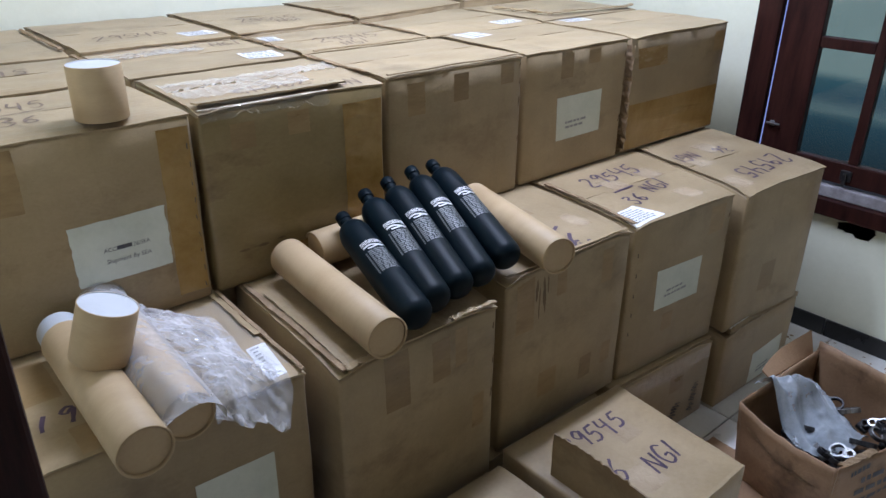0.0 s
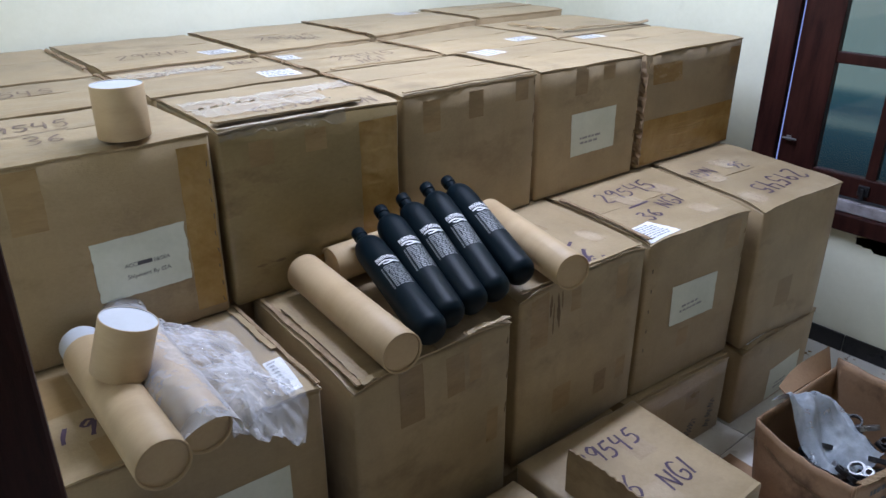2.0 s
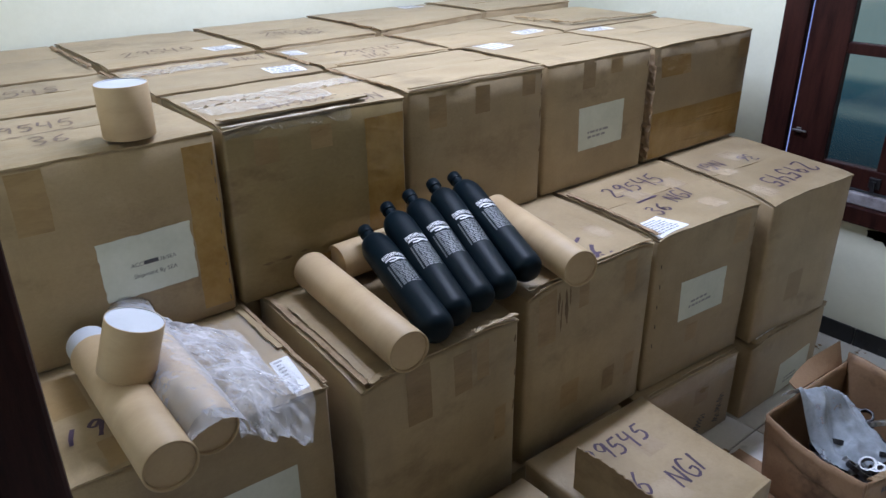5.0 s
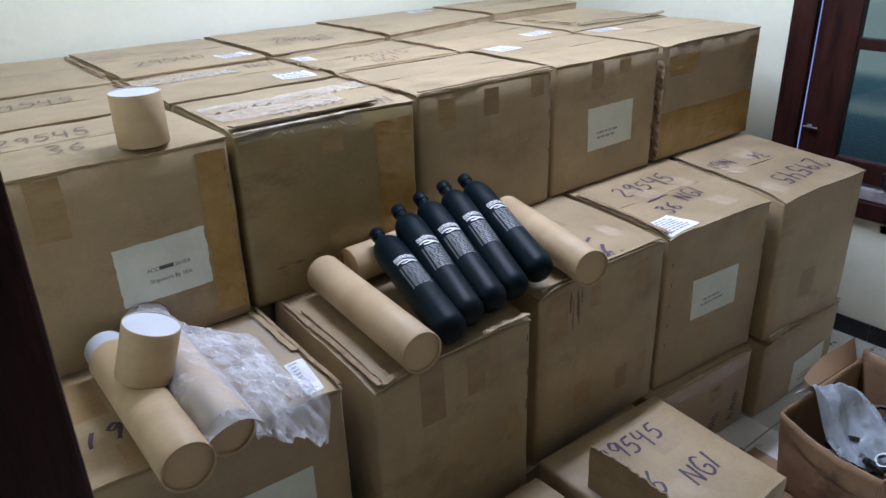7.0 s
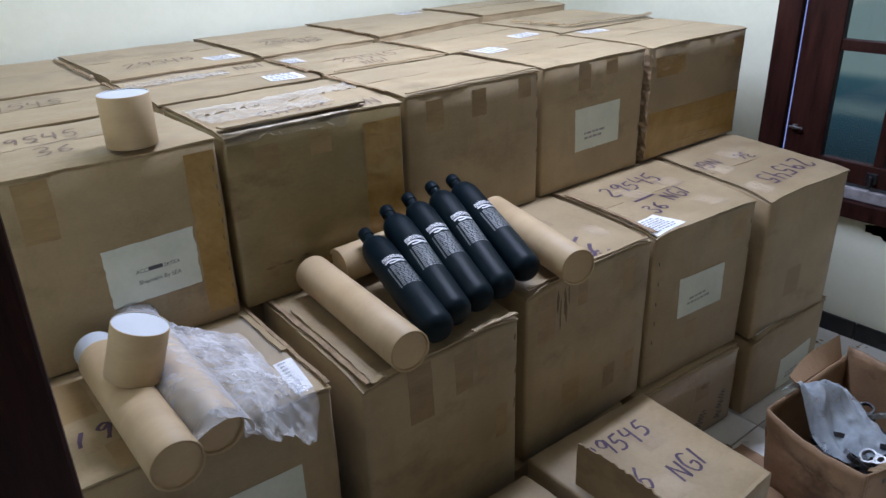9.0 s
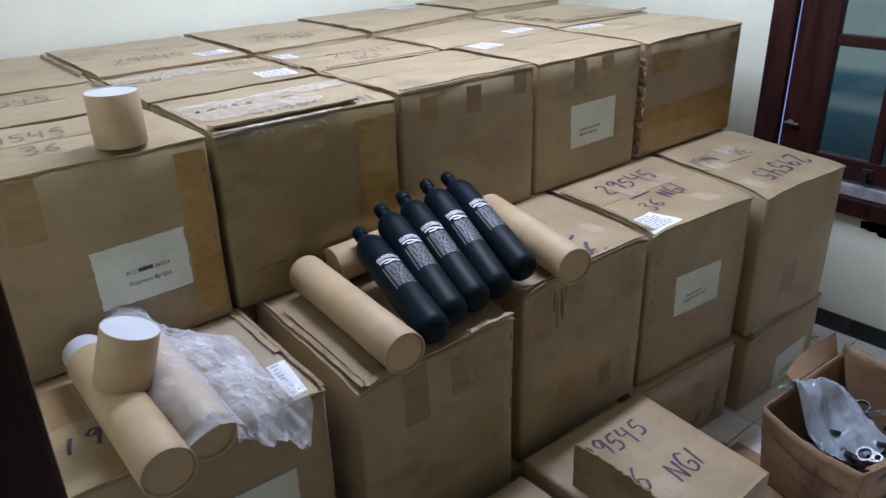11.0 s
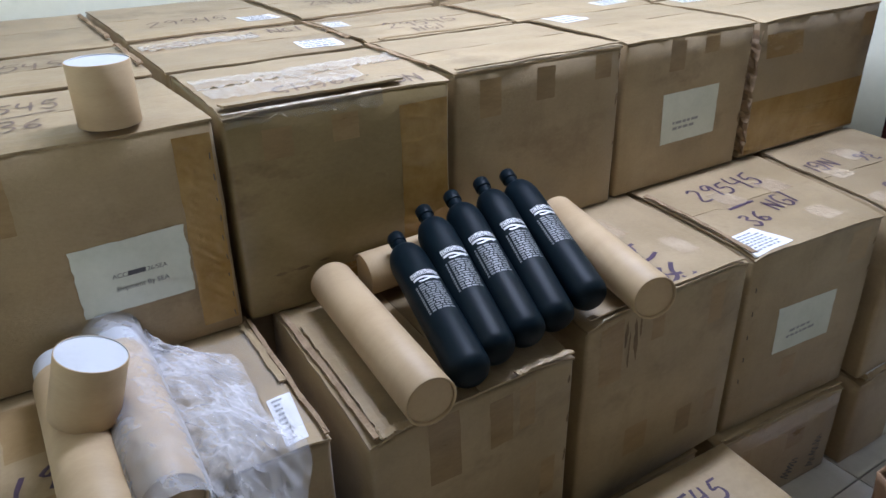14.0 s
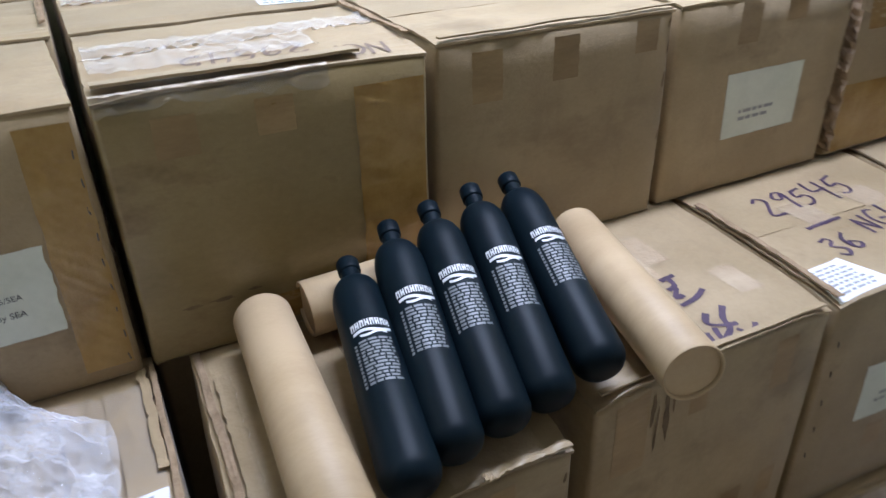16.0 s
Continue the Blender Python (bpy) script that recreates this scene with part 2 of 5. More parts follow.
def plate(nx, ny, shape, thick):
    """A sheet of nx by ny cells; shape(u, v) gives its middle, and it is thick along z."""
    bm = bmesh.new()
    sides = []
    for side in (0.5, -0.5):
        sides.append([[bm.verts.new(Vector(shape(i / nx, j / ny)) + Vector((0, 0, side * thick))) for j in range(ny + 1)] for i in range(nx + 1)])
    top, low = sides
    for i in range(nx):
        for j in range(ny):
            bm.faces.new((top[i][j], top[i + 1][j], top[i + 1][j + 1], top[i][j + 1]))
            bm.faces.new((low[i][j], low[i][j + 1], low[i + 1][j + 1], low[i + 1][j]))
    for i in range(nx):
        bm.faces.new((top[i][0], low[i][0], low[i + 1][0], top[i + 1][0]))
        bm.faces.new((top[i][ny], top[i + 1][ny], low[i + 1][ny], low[i][ny]))
    for j in range(ny):
        bm.faces.new((top[0][j], top[0][j + 1], low[0][j + 1], low[0][j]))
        bm.faces.new((top[nx][j], low[nx][j], low[nx][j + 1], top[nx][j + 1]))
    return bm


def axis_pose(a, b):
    """The pose that puts z along the line from a to b, at a."""
    a, b = Vector(a), Vector(b)
    return Matrix.Translation(a) @ (b - a).to_track_quat("Z", "Y").to_matrix().to_4x4()


# ---- the room ----
WEST, EAST, SOUTH, NORTH, HIGH = -0.48, 2.25, -3.3, 1.33, 2.75
structure("floor", slab(WEST - 0.9, EAST + 0.15, SOUTH - 0.12, NORTH + 0.12, -0.10, -0.006), GROUT, "grey grouted floor bed under cream tiles", "floor")
structure("ceiling", slab(WEST - 0.9, EAST + 0.15, SOUTH - 0.12, NORTH + 0.12, HIGH, HIGH + 0.1), CEILING, "plain white painted ceiling", "ceiling")
structure("wall_north", slab(WEST - 0.12, EAST + 0.14, NORTH, NORTH + 0.12, 0, HIGH), WALL, "off-white painted wall behind the stacked cartons", "wall")
structure("wall_south", slab(WEST - 0.9, EAST + 0.14, SOUTH - 0.12, SOUTH, 0, HIGH), BOUNCE_WALL, "unseen beige wall tinted for warm bounced light", "wall")
# east wall, with the window's opening through it
WY0, WY1, WZ0, WZ1 = -1.74, 0.01, 0.49, 1.86
bm = bmesh.new()
for y0, y1, z0, z1 in ((SOUTH, WY0, 0, HIGH), (WY1, NORTH, 0, HIGH), (WY0, WY1, 0, WZ0), (WY0, WY1, WZ1, HIGH)):
    box(bm, EAST, EAST + 0.14, y0, y1, z0, z1)
structure("wall_east", bm, WALL, "off-white wall with peeling paint under the window", "wall")
# west wall, with the doorway that the camera looks in through
bm = bmesh.new()
for y0, y1, z0, z1 in ((-0.64, NORTH, 0, HIGH), (SOUTH, -1.68, 0, HIGH), (-1.68, -0.64, 2.08, HIGH)):
    box(bm, WEST - 0.12, WEST - 0.008, y0, y1, z0, z1)
structure("wall_west", bm, WALL, "off-white wall with a doorway", "wall")
structure("wall_hall", slab(WEST - 0.9, WEST - 0.8, SOUTH, NORTH, 0, HIGH), BOUNCE_WALL, "unseen beige hall wall tinted for warm bounced light", "wall")
structure("wall_hall_end", slab(WEST - 0.8, WEST - 0.12, NORTH - 0.6, NORTH - 0.5, 0, HIGH), WALL, "off-white end wall of the hall", "wall")
door = tagged(thing("door_1", pose(WEST - 0.06, -1.16, 0), "dark varnished wooden door frame round the doorway", "door frame"), kind="structure")
part("jamb", slab(-0.075, 0.064, 0.515, 0.56, 0, 2.08, 0.006), DARK_WOOD, door)
part("jamb", slab(-0.075, 0.064, -0.56, -0.515, 0, 2.08, 0.006), DARK_WOOD, door)
part("head", slab(-0.075, 0.064, -0.515, 0.515, 2.035, 2.08, 0.004), DARK_WOOD, door)

# black tile skirting on the east wall
skirting = tagged(thing("baseboard", pose(EAST, 0, 0), "black glazed tile skirting along the wall", "baseboard"), kind="structure")
for k in range(12):
    y = SOUTH + 0.01 + k * 0.4
    part("skirting_tile", slab(-0.012, -0.001, y, min(y + 0.397, NORTH - 0.01), 0, 0.072, 0.002), BLACK_TILE, skirting)


def window():
    w = tagged(thing("window_1", pose(EAST, 0, 0), "dark varnished wooden casement window with small panes, slightly open", "window"), kind="structure")
    part("frame_post", slab(-0.025, 0.008, -0.082, WY1, 0.556, WZ1, 0.004), DARK_WOOD, w)
    part("frame_post", slab(-0.025, 0.10, -0.86, -0.76, 0.556, WZ1, 0.004), DARK_WOOD, w)
    # added unseen half, left without a sash so that the daylight lamp shines in
    part("frame_post", slab(-0.025, 0.10, WY0, WY0 + 0.10, 0.556, WZ1, 0.004), DARK_WOOD, w)
    part("frame_head", slab(-0.025, 0.10, WY0 + 0.10, -0.088, WZ1 - 0.09, WZ1, 0.004), DARK_WOOD, w)
    part("window_sill", slab(-0.035, 0.12, WY0, WY1, WZ0, 0.556, 0.005), DARK_WOOD, w)
    part("sill_ledge", slab(-0.015, 0.10, WY0 + 0.1, -0.09, 0.557, 0.600, 0.004), SILL_DUST, w, "dusty grey sill ledge")
    sash = part("sash", slab(0, 0.04, -0.232, -0.0870, 0.612, 1.76, 0.004), DARK_WOOD, w)
    part("stile", slab(0, 0.04, -0.75, -0.655, 0.612, 1.76, 0.004), DARK_WOOD, sash)
    part("bottom_rail", slab(0, 0.04, -0.655, -0.232, 0.612, 0.692, 0.004), DARK_WOOD, sash)
    part("top_rail", slab(0, 0.04, -0.655, -0.232, 1.68, 1.76, 0.004), DARK_WOOD, sash)
    part("mullion", slab(0.004, 0.036, -0.458, -0.422, 0.692, 1.68, 0.003), DARK_WOOD, sash)
    for z in (1.085, 1.45):
        for y0, y1 in ((-0.655, -0.458), (-0.422, -0.232)):
            part("glazing_bar", slab(0.004, 0.036, y0, y1, z, z + 0.04, 0.003), DARK_WOOD, sash)
    for z0, z1 in ((0.692, 1.085), (1.125, 1.45), (1.49, 1.68)):
        for y0, y1 in ((-0.655, -0.458), (-0.422, -0.232)):
            pane = part("pane", slab(0.018, 0.022, y0, y1, z0, z1), GLASS, sash)
            pane.visible_shadow = False
    bm = slab(-0.010, -0.001, -0.130, -0.112, 0.775, 0.795, 0.002)
    box(bm, -0.018, -0.010, -0.155, -0.10, 0.781, 0.789, 0.002)
    part("latch", bm, STEEL, sash, "small steel hook latch")
    bm = slab(-0.010, -0.001, -0.45, -0.41, 0.63, 0.67, 0.003)
    box(bm, -0.022, -0.010, -0.437, -0.423, 0.615, 0.66, 0.003)
    part("catch", bm, BLACK_RUBBER, sash, "small dark catch")


window()


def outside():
    """A flat far view of pale wall and blue-grey bands behind the panes, its brightness painted in as glow."""
    m = bpy.data.materials.new("outdoor_band_glow")
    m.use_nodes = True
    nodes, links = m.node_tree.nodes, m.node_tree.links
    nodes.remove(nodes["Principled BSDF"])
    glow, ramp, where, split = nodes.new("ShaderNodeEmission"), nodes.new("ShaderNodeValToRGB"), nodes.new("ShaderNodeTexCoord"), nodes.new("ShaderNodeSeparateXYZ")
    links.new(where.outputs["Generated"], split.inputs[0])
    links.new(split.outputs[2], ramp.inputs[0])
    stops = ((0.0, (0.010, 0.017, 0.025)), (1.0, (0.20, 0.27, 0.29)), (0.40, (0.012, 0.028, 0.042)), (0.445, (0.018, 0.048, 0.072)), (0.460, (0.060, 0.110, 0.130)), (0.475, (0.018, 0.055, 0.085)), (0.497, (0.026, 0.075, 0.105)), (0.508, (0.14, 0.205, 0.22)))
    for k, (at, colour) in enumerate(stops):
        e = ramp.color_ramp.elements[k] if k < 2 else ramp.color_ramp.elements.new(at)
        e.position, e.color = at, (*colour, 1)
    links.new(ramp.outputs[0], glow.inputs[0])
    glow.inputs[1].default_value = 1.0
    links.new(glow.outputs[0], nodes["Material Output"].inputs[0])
    structure("backdrop", slab(6.0, 6.02, -9, 1.45, -3.0, 3.5), m, "dim blue-grey glowing backdrop outside the window", "backdrop")
    # self-lit blue panel, added to make the bright sliver beside the sash
    pale = bpy.data.materials.new("outdoor_sky_glow")
    pale.use_nodes = True
    pale.node_tree.nodes["Principled BSDF"].inputs["Base Color"].default_value = (0, 0, 0, 1)
    pale.node_tree.nodes["Principled BSDF"].inputs["Emission Color"].default_value = (0.30, 0.40, 0.95, 1)
    pale.node_tree.nodes["Principled BSDF"].inputs["Emission Strength"].default_value = 0.7
    structure("backdrop_sky", slab(6.1, 6.12, 1.4, 6, -3.0, 3.5), pale, "glowing blue backdrop panel seen through the window gap", "backdrop")


outside()


# ---- cartons ----
def dented(p, x, y, top, dents):
    """How far a point of a carton sinks by its crushed corners; dents: (u, w, depth, radius) on the footprint."""
    return sum(d * math.exp(-((p.x - (u - 0.5) * x) ** 2 + (p.y - (w - 0.5) * y) ** 2) / r ** 2) for u, w, d, r in dents) * max(0.0, min(1.2, p.z / top)) ** 4


def carton_body(x, y, z, seed, bulge, dents=()):
    """A crushed carton: a box of x by y by z standing on z = 0, with soft edges and swollen faces."""
    def steps(size):
        inner = size / 2 - 0.008
        return [-size / 2] + [-inner + 2 * inner * k / 8 for k in range(9)] + [size / 2]
    xs, ys, zs = steps(x), steps(y), steps(z)
    n = 10
    bm = bmesh.new()
    verts = {}
    def vert(i, j, k):
        if (i, j, k) not in verts:
            p = Vector((xs[i], ys[j], zs[k] + z / 2))
            ends = [i in (0, n), j in (0, n), k in (0, n)]
            a, b, c = 1 - (2 * p.x / x) ** 2, 1 - (2 * p.y / y) ** 2, 1 - (2 * (p.z - z / 2) / z) ** 2
            if sum(ends) >= 2:
                for axis, (size, mid) in enumerate(((x, 0), (y, 0), (z, z / 2))):
                    if ends[axis]:
                        p[axis] -= math.copysign(0.0030, p[axis] - mid)
            else:
                swell = bulge * (1 + 0.8 * noise.noise(p * 4 + Vector((seed, 0, 0))))
                if ends[0]:
                    p.x += math.copysign(swell * b * c, p.x)
                if ends[1]:
                    p.y += math.copysign(swell * a * c, p.y)
                if ends[2] and k == n:
                    p.z -= 0.6 * swell * a * b
            wob = noise.noise_vector(p * 7 + Vector((seed * 3.1, seed, 0))) * 0.0022
            p += Vector((wob.x, wob.y, wob.z if k else 0))
            p.z -= dented(p, x, y, z, dents)
            verts[i, j, k] = bm.verts.new(p)
        return verts[i, j, k]
    for a in range(n):
        for b in range(n):
            for end in (0, n):
                bm.faces.new([vert(*q) for q in ((end, a, b), (end, a + 1, b), (end, a + 1, b + 1), (end, a, b + 1))])
                bm.faces.new([vert(*q) for q in ((a, end, b), (a + 1, end, b), (a + 1, end, b + 1), (a, end, b + 1))])
                bm.faces.new([vert(*q) for q in ((a, b, end), (a + 1, b, end), (a + 1, b + 1, end), (a, b + 1, end))])
    return bm


def mapped(bm, corners, x, y):
    """Carry a mesh built square, x by y, onto a footprint of four corners (front left, front right, back right, back left) about their middle."""
    mid = sum((Vector(c) for c in corners), Vector((0, 0))) / 4
    fl, fr, br, bl = (Vector(c) - mid for c in corners)
    for v in bm.verts:
        u, w = v.co.x / x + 0.5, v.co.y / y + 0.5
        p = (fl * (1 - u) + fr * u) * (1 - w) + (bl * (1 - u) + br * u) * w
        v.co.x, v.co.y = p.x, p.y
    return bm


def carton(corners, z0, z1, label, seed, seam="x", flaps=True, bulge=0.004, lift=0.0012, group="stacked cartons", dents=(), card=None):
    """A taped carton with its two top flaps."""
    fl, fr, br, bl = (Vector(c) for c in corners)
    x, y, z = ((fr - fl).length + (br - bl).length) / 2, ((bl - fl).length + (br - fr).length) / 2, z1 - z0
    mid = (fl + fr + br + bl) / 4
    c = thing("carton", pose(mid.x, mid.y, z0), label, "carton", group)
    rnd = random.Random(seed)
    top = z - (0.007 if flaps else 0.0)
    part("body", mapped(carton_body(x, y, top, seed, bulge, dents), corners, x, y), card or CARDBOARD, c, smooth=True)
    if flaps:
        for side in (-1, 1):
            rise, rag = lift * rnd.uniform(0.2, 1.0), rnd.uniform(0, 50)
            def shape(u, v, side=side, rise=rise, rag=rag):
                w = 0.0006 + v * ((x if seam == "y" else y) / 2 - 0.0006)
                along = (u - 0.5) * ((y if seam == "y" else x) - 0.002)
                ragged = 0.0025 * noise.noise(Vector((u * 14, rag, side)))
                if v == 1.0:
                    w += ragged
                if u in (0.0, 1.0):
                    along += 0.002 * noise.noise(Vector((v * 12, rag, 3)))
                up = top + 0.0042 + rise * (1 - v) ** 2 * (0.7 + 0.6 * noise.noise(Vector((u * 3, rag, 7)))) + 0.0025 * noise.noise(Vector((u * 4, v * 3, rag)))
                droop = 0.004 * max(0, v - 0.86) / 0.14
                spot = Vector((side * w, along, top) if seam == "y" else (along, side * w, top))
                droop += dented(spot, x, y, top, dents)
                return (side * w, along, up - droop) if seam == "y" else (along, side * w, up - droop)
            part("flap", mapped(plate(20, 10, shape, 0.0042), corners, x, y), CARDBOARD, c, smooth=False)
    return c


def quad(x0, x1, y0, y1):
    return ((x0, y0), (x1, y0), (x1, y1), (x0, y1))


LOW, FLAT, SUNK, SAG, MID, TOP = 0.365, 0.354, 0.290, 0.764, 0.78, 1.17
PLAIN = "brown corrugated carton, taped shut, in the stack"
# top layer, front row
top_a = carton(((-0.475, -0.012), (-0.008, -0.012), (-0.020, 0.348), (-0.475, 0.350)), SAG, TOP, "brown carton with a torn shipping label, wrapped in shiny tape", 1)
top_b = carton(((0.008, -0.010), (0.462, -0.010), (0.464, 0.350), (0.016, 0.350)), SAG, TOP, "scuffed brown carton with a lifted front flap and old tape", 2, bulge=0.006, dents=((0, 0, 0.006, 0.04), (1, 0, 0.004, 0.08)), card=GLAZED_CARD)
top_c = carton(((0.482, 0.004), (0.949, 0.004), (0.944, 0.38), (0.490, 0.38)), MID, TOP, "plain brown carton with short tape ends", 3)
top_d = carton(((0.970, 0.012), (1.438, 0.012), (1.450, 0.40), (0.988, 0.40)), MID, TOP, "brown carton with a white printed shipping label", 4)
top_e = carton(quad(1.47, 2.035, 0.015, 0.42), MID, TOP, "brown carton wrapped in amber tape, with a torn flap", 5, dents=((0, 0, 0.006, 0.05),))
# top layer, rows behind: the seam between them runs askew towards the window
SEAM = ((-0.475, 0.715), (0.0, 0.725), (0.49, 0.738), (0.95, 0.765), (1.47, 0.880), (2.06, 0.900))
for k, (x0, x1) in enumerate(((-0.475, -0.010), (0.014, 0.474), (0.496, 0.935), (0.955, 1.47), (1.50, 2.06))):
    y0, ya, yb = 0.376 + 0.02 * (k == 2) + 0.03 * max(0, k - 2), SEAM[k][1], SEAM[k + 1][1]
    carton(((x0, y0), (x1, y0), (x1, yb), (x0, ya)), MID, TOP, PLAIN + " behind the front row", 11 + k)
for k, (x0, x1) in enumerate(((-0.475, -0.008), (0.016, 0.460), (0.48, 0.925), (0.945, 1.52), (1.54, 2.06))):
    ya, yb = SEAM[k][1] + 0.014, SEAM[k + 1][1] + 0.014
    carton(((x0, ya), (x1, yb), (x1, 1.30), (x0, 1.30)), MID, TOP + 0.006 + 0.010 * (x0 + x1) / 2, PLAIN + " against the back wall", 21 + k)
# middle layer, front row
mid_f = carton(((-0.462, -0.368), (-0.006, -0.388), (0.006, 0.03), (-0.455, 0.03)), LOW, SAG, "brown carton with ragged flap edges and purple marker writing", 31, "y", lift=0.002)
mid_g = carton(((0.036, -0.431), (0.450, -0.426), (0.474, 0.03), (0.058, 0.03)), SUNK, SAG, "brown carton with crushed corners under the black bottles", 32, "y", bulge=0.007, lift=0.002, dents=((0, 0, 0.012, 0.05), (1, 0, 0.010, 0.05)))
mid_h = carton(((0.508, -0.394), (0.978, -0.39), (1.025, 0.035), (0.524, 0.035)), SUNK, MID, "brown carton with dark scuffs and purple marker writing", 33, "y", dents=((0, 0, 0.014, 0.05), (1, 0, 0.010, 0.04)))
mid_i = carton(((0.991, -0.392), (1.440, -0.423), (1.545, 0.035), (1.040, 0.035)), SUNK, MID, "brown carton with a white printed label and marker writing on top", 34, "x", dents=((0, 0, 0.008, 0.04), (1, 0, 0.006, 0.05)))
mid_j = carton(((1.468, -0.452), (1.900, -0.484), (2.012, 0.02), (1.578, 0.035)), SUNK, MID, "brown carton with purple marker writing beside the window", 35, "x", dents=((0, 0, 0.012, 0.05),))
# bottom layer, front row
low_g = carton(quad(0.03, 0.45, -0.44, -0.03), 0, SUNK, PLAIN + ", on the floor", 41)
low_f = carton(quad(-0.465, 0.005, -0.42, -0.03), 0, LOW, PLAIN + ", on the floor", 42)
low_h = carton(quad(0.465, 0.905, -0.395, -0.03), 0, SUNK, PLAIN + ", on the floor", 43)
low_l = carton(((0.950, -0.419), (1.440, -0.441), (1.450, -0.03), (0.955, -0.03)), 0, SUNK, "brown carton on the floor with black writing on its side", 44, dents=((1, 0, 0.014, 0.06),))
low_m = carton(((1.474, -0.466), (1.934, -0.479), (1.975, -0.06), (1.488, -0.04)), 0, SUNK, "crushed brown carton on the floor with a white label", 45, lift=0.006, dents=((0, 0, 0.010, 0.05),))
low_k = carton(((0.474, -0.85), (0.872, -0.85), (0.908, -0.450), (0.476, -0.436)), 0, FLAT, "opened brown carton on the floor with purple marker writing", 46, flaps=False)
low_n = carton(quad(0.0, 0.425, -0.85, -0.478), 0, LOW, "plain brown carton on the floor", 47)
# cartons hidden under the top layer, which carry it
for k, (x0, x1) in enumerate(((-0.475, 0.0), (0.012, 0.49), (0.50, 0.95), (0.965, 1.47), (1.50, 2.06))):
    for y0, y1 in ((0.05, 0.41), (0.42, 0.82), (0.84, 1.29)):
        for z0, z1 in ((0, LOW), (LOW, SAG if k < 2 else MID)):
            carton(quad(x0, x1, y0, y1), z0, z1, PLAIN + ", under the top layer", 60 + k, flaps=False)


# ---- cardboard tubes ----
R, RC = 0.0435, 0.0478


def tube(a, b, label, neck=False):
    """A capped postal tube from its closed end a to its other end b; neck: its cap is off and the white inner sleeve shows."""
    t = thing("cardboard_tube", axis_pose(a, b), label, "cardboard tube", "cardboard tubes")
    length = (Vector(b) - Vector(a)).length
    end = length - (0.05 if neck else 0)
    part("shell", lathe([(R - 0.004, 0.006), (R - 0.004, 0.0005), (R - 0.001, 0), (R, 0.001), (R, end - 0.001), (R - 0.001, end), (R - 0.004, end), (R - 0.004, end - 0.03)], 56), TUBE_CARD, t, smooth=False).data.shade_smooth()
    part("end_disc", lathe([(0, 0.005), (R - 0.0045, 0.005), (R - 0.0045, 0.007), (0, 0.007)], 48), TUBE_CARD, t, "recessed kraft end disc")
    if neck:
        part("inner_sleeve", lathe([(R - 0.0045, end - 0.03), (R - 0.0045, length - 0.001), (R - 0.0055, length), (R - 0.0075, length), (R - 0.0075, end - 0.03)], 56), WHITE_PAPER, t, "white inner paper sleeve", True)
        part("inner_disc", lathe([(0, end), (R - 0.0085, end)], 48), WHITE_PAPER, t)
    else:
        part("far_disc", lathe([(0, length - 0.005), (R - 0.0045, length - 0.005)], 48), TUBE_CARD, t)
    return t


def cap(m, label):
    c = thing("tube_cap", m, label, "tube cap", "tube caps")
    h = 0.099
    part("shell", lathe([(0, 0), (RC - 0.001, 0), (RC, 0.001), (RC, h - 0.001), (RC - 0.0005, h), (RC - 0.0016, h)], 56), TUBE_CARD, c).data.shade_smooth()
    part("lining", lathe([(RC - 0.0016, h), (RC - 0.0019, h - 0.0006), (RC - 0.0019, h - 0.0022), (0, h - 0.0022)], 56), WHITE_PAPER, c, "white paper lining")
    return c


tube((0.132, -0.456, SAG + R + 0.004), (0.166, -0.036, SAG + R + 0.006), "closed kraft cardboard tube lying beside the black bottles")
tube((0.607, -0.456, MID + R + 0.010), (0.715, -0.060, MID + R + 0.004), "closed kraft cardboard tube lying at the end of the bottles")
tube((0.228, -0.046, SAG + R + 0.007), (0.640, -0.050, MID + R + 0.005), "kraft cardboard tube lying crosswise under the bottle necks")
tube((-0.327, -0.482, SAG + R + 0.006), (-0.323, -0.045, SAG + R + 0.006), "opened kraft cardboard tube with its white sleeve showing", True)
tube((-0.245, -0.444, SAG + R + 0.006), (-0.232, -0.032, SAG + R + 0.006), "opened kraft cardboard tube under a clear plastic bag", True)
cap(pose(-0.156, 0.026, TOP + 0.006), "loose kraft tube cap standing on a carton")
cap(pose(-0.311, -0.252, SAG + 2 * R + 0.003, 4, 17, 0), "loose kraft tube cap standing tilted on a tube")


# ---- black bottles ----
def bottle_master():
    """A matt black gas bottle along z: round base at 0, neck at the top."""
    b = thing("gas_bottle", pose(0, 0, 0), "matt black metal gas bottle with white printing, lying on a carton", "gas bottle", "row of gas bottles")
    r = 0.0368
    profile = [(0, 0.0)]
    grow = 1.091
    for k in range(1, 9):
        a = math.pi / 2 * k / 8
        profile.append((r * math.sin(a) ** 0.7, 0.026 * (1 - math.cos(a))))
    profile += [(r, 0.06), (r, 0.15), (r, 0.27)]
    for k in range(1, 10):
        a = math.pi / 2 * k / 9
        profile.append((0.0145 + (r - 0.0145) * math.cos(a) ** 0.85, 0.27 + 0.045 * math.sin(a)))
    profile += [(0.0138, 0.319), (0.0138, 0.340)]
    profile = [(q, z * grow) for q, z in profile]
    shell = part("shell", lathe(profile, 48), BOTTLE, b, smooth=True)
    part("neck", lathe([(0.0138, 0.366), (0.0162, 0.367), (0.0166, 0.369), (0.0166, 0.388), (0.0155, 0.390), (0.0095, 0.390), (0.0095, 0.366)], 32), BOTTLE, b, "black threaded neck").data.shade_smooth()
    return b, shell, r


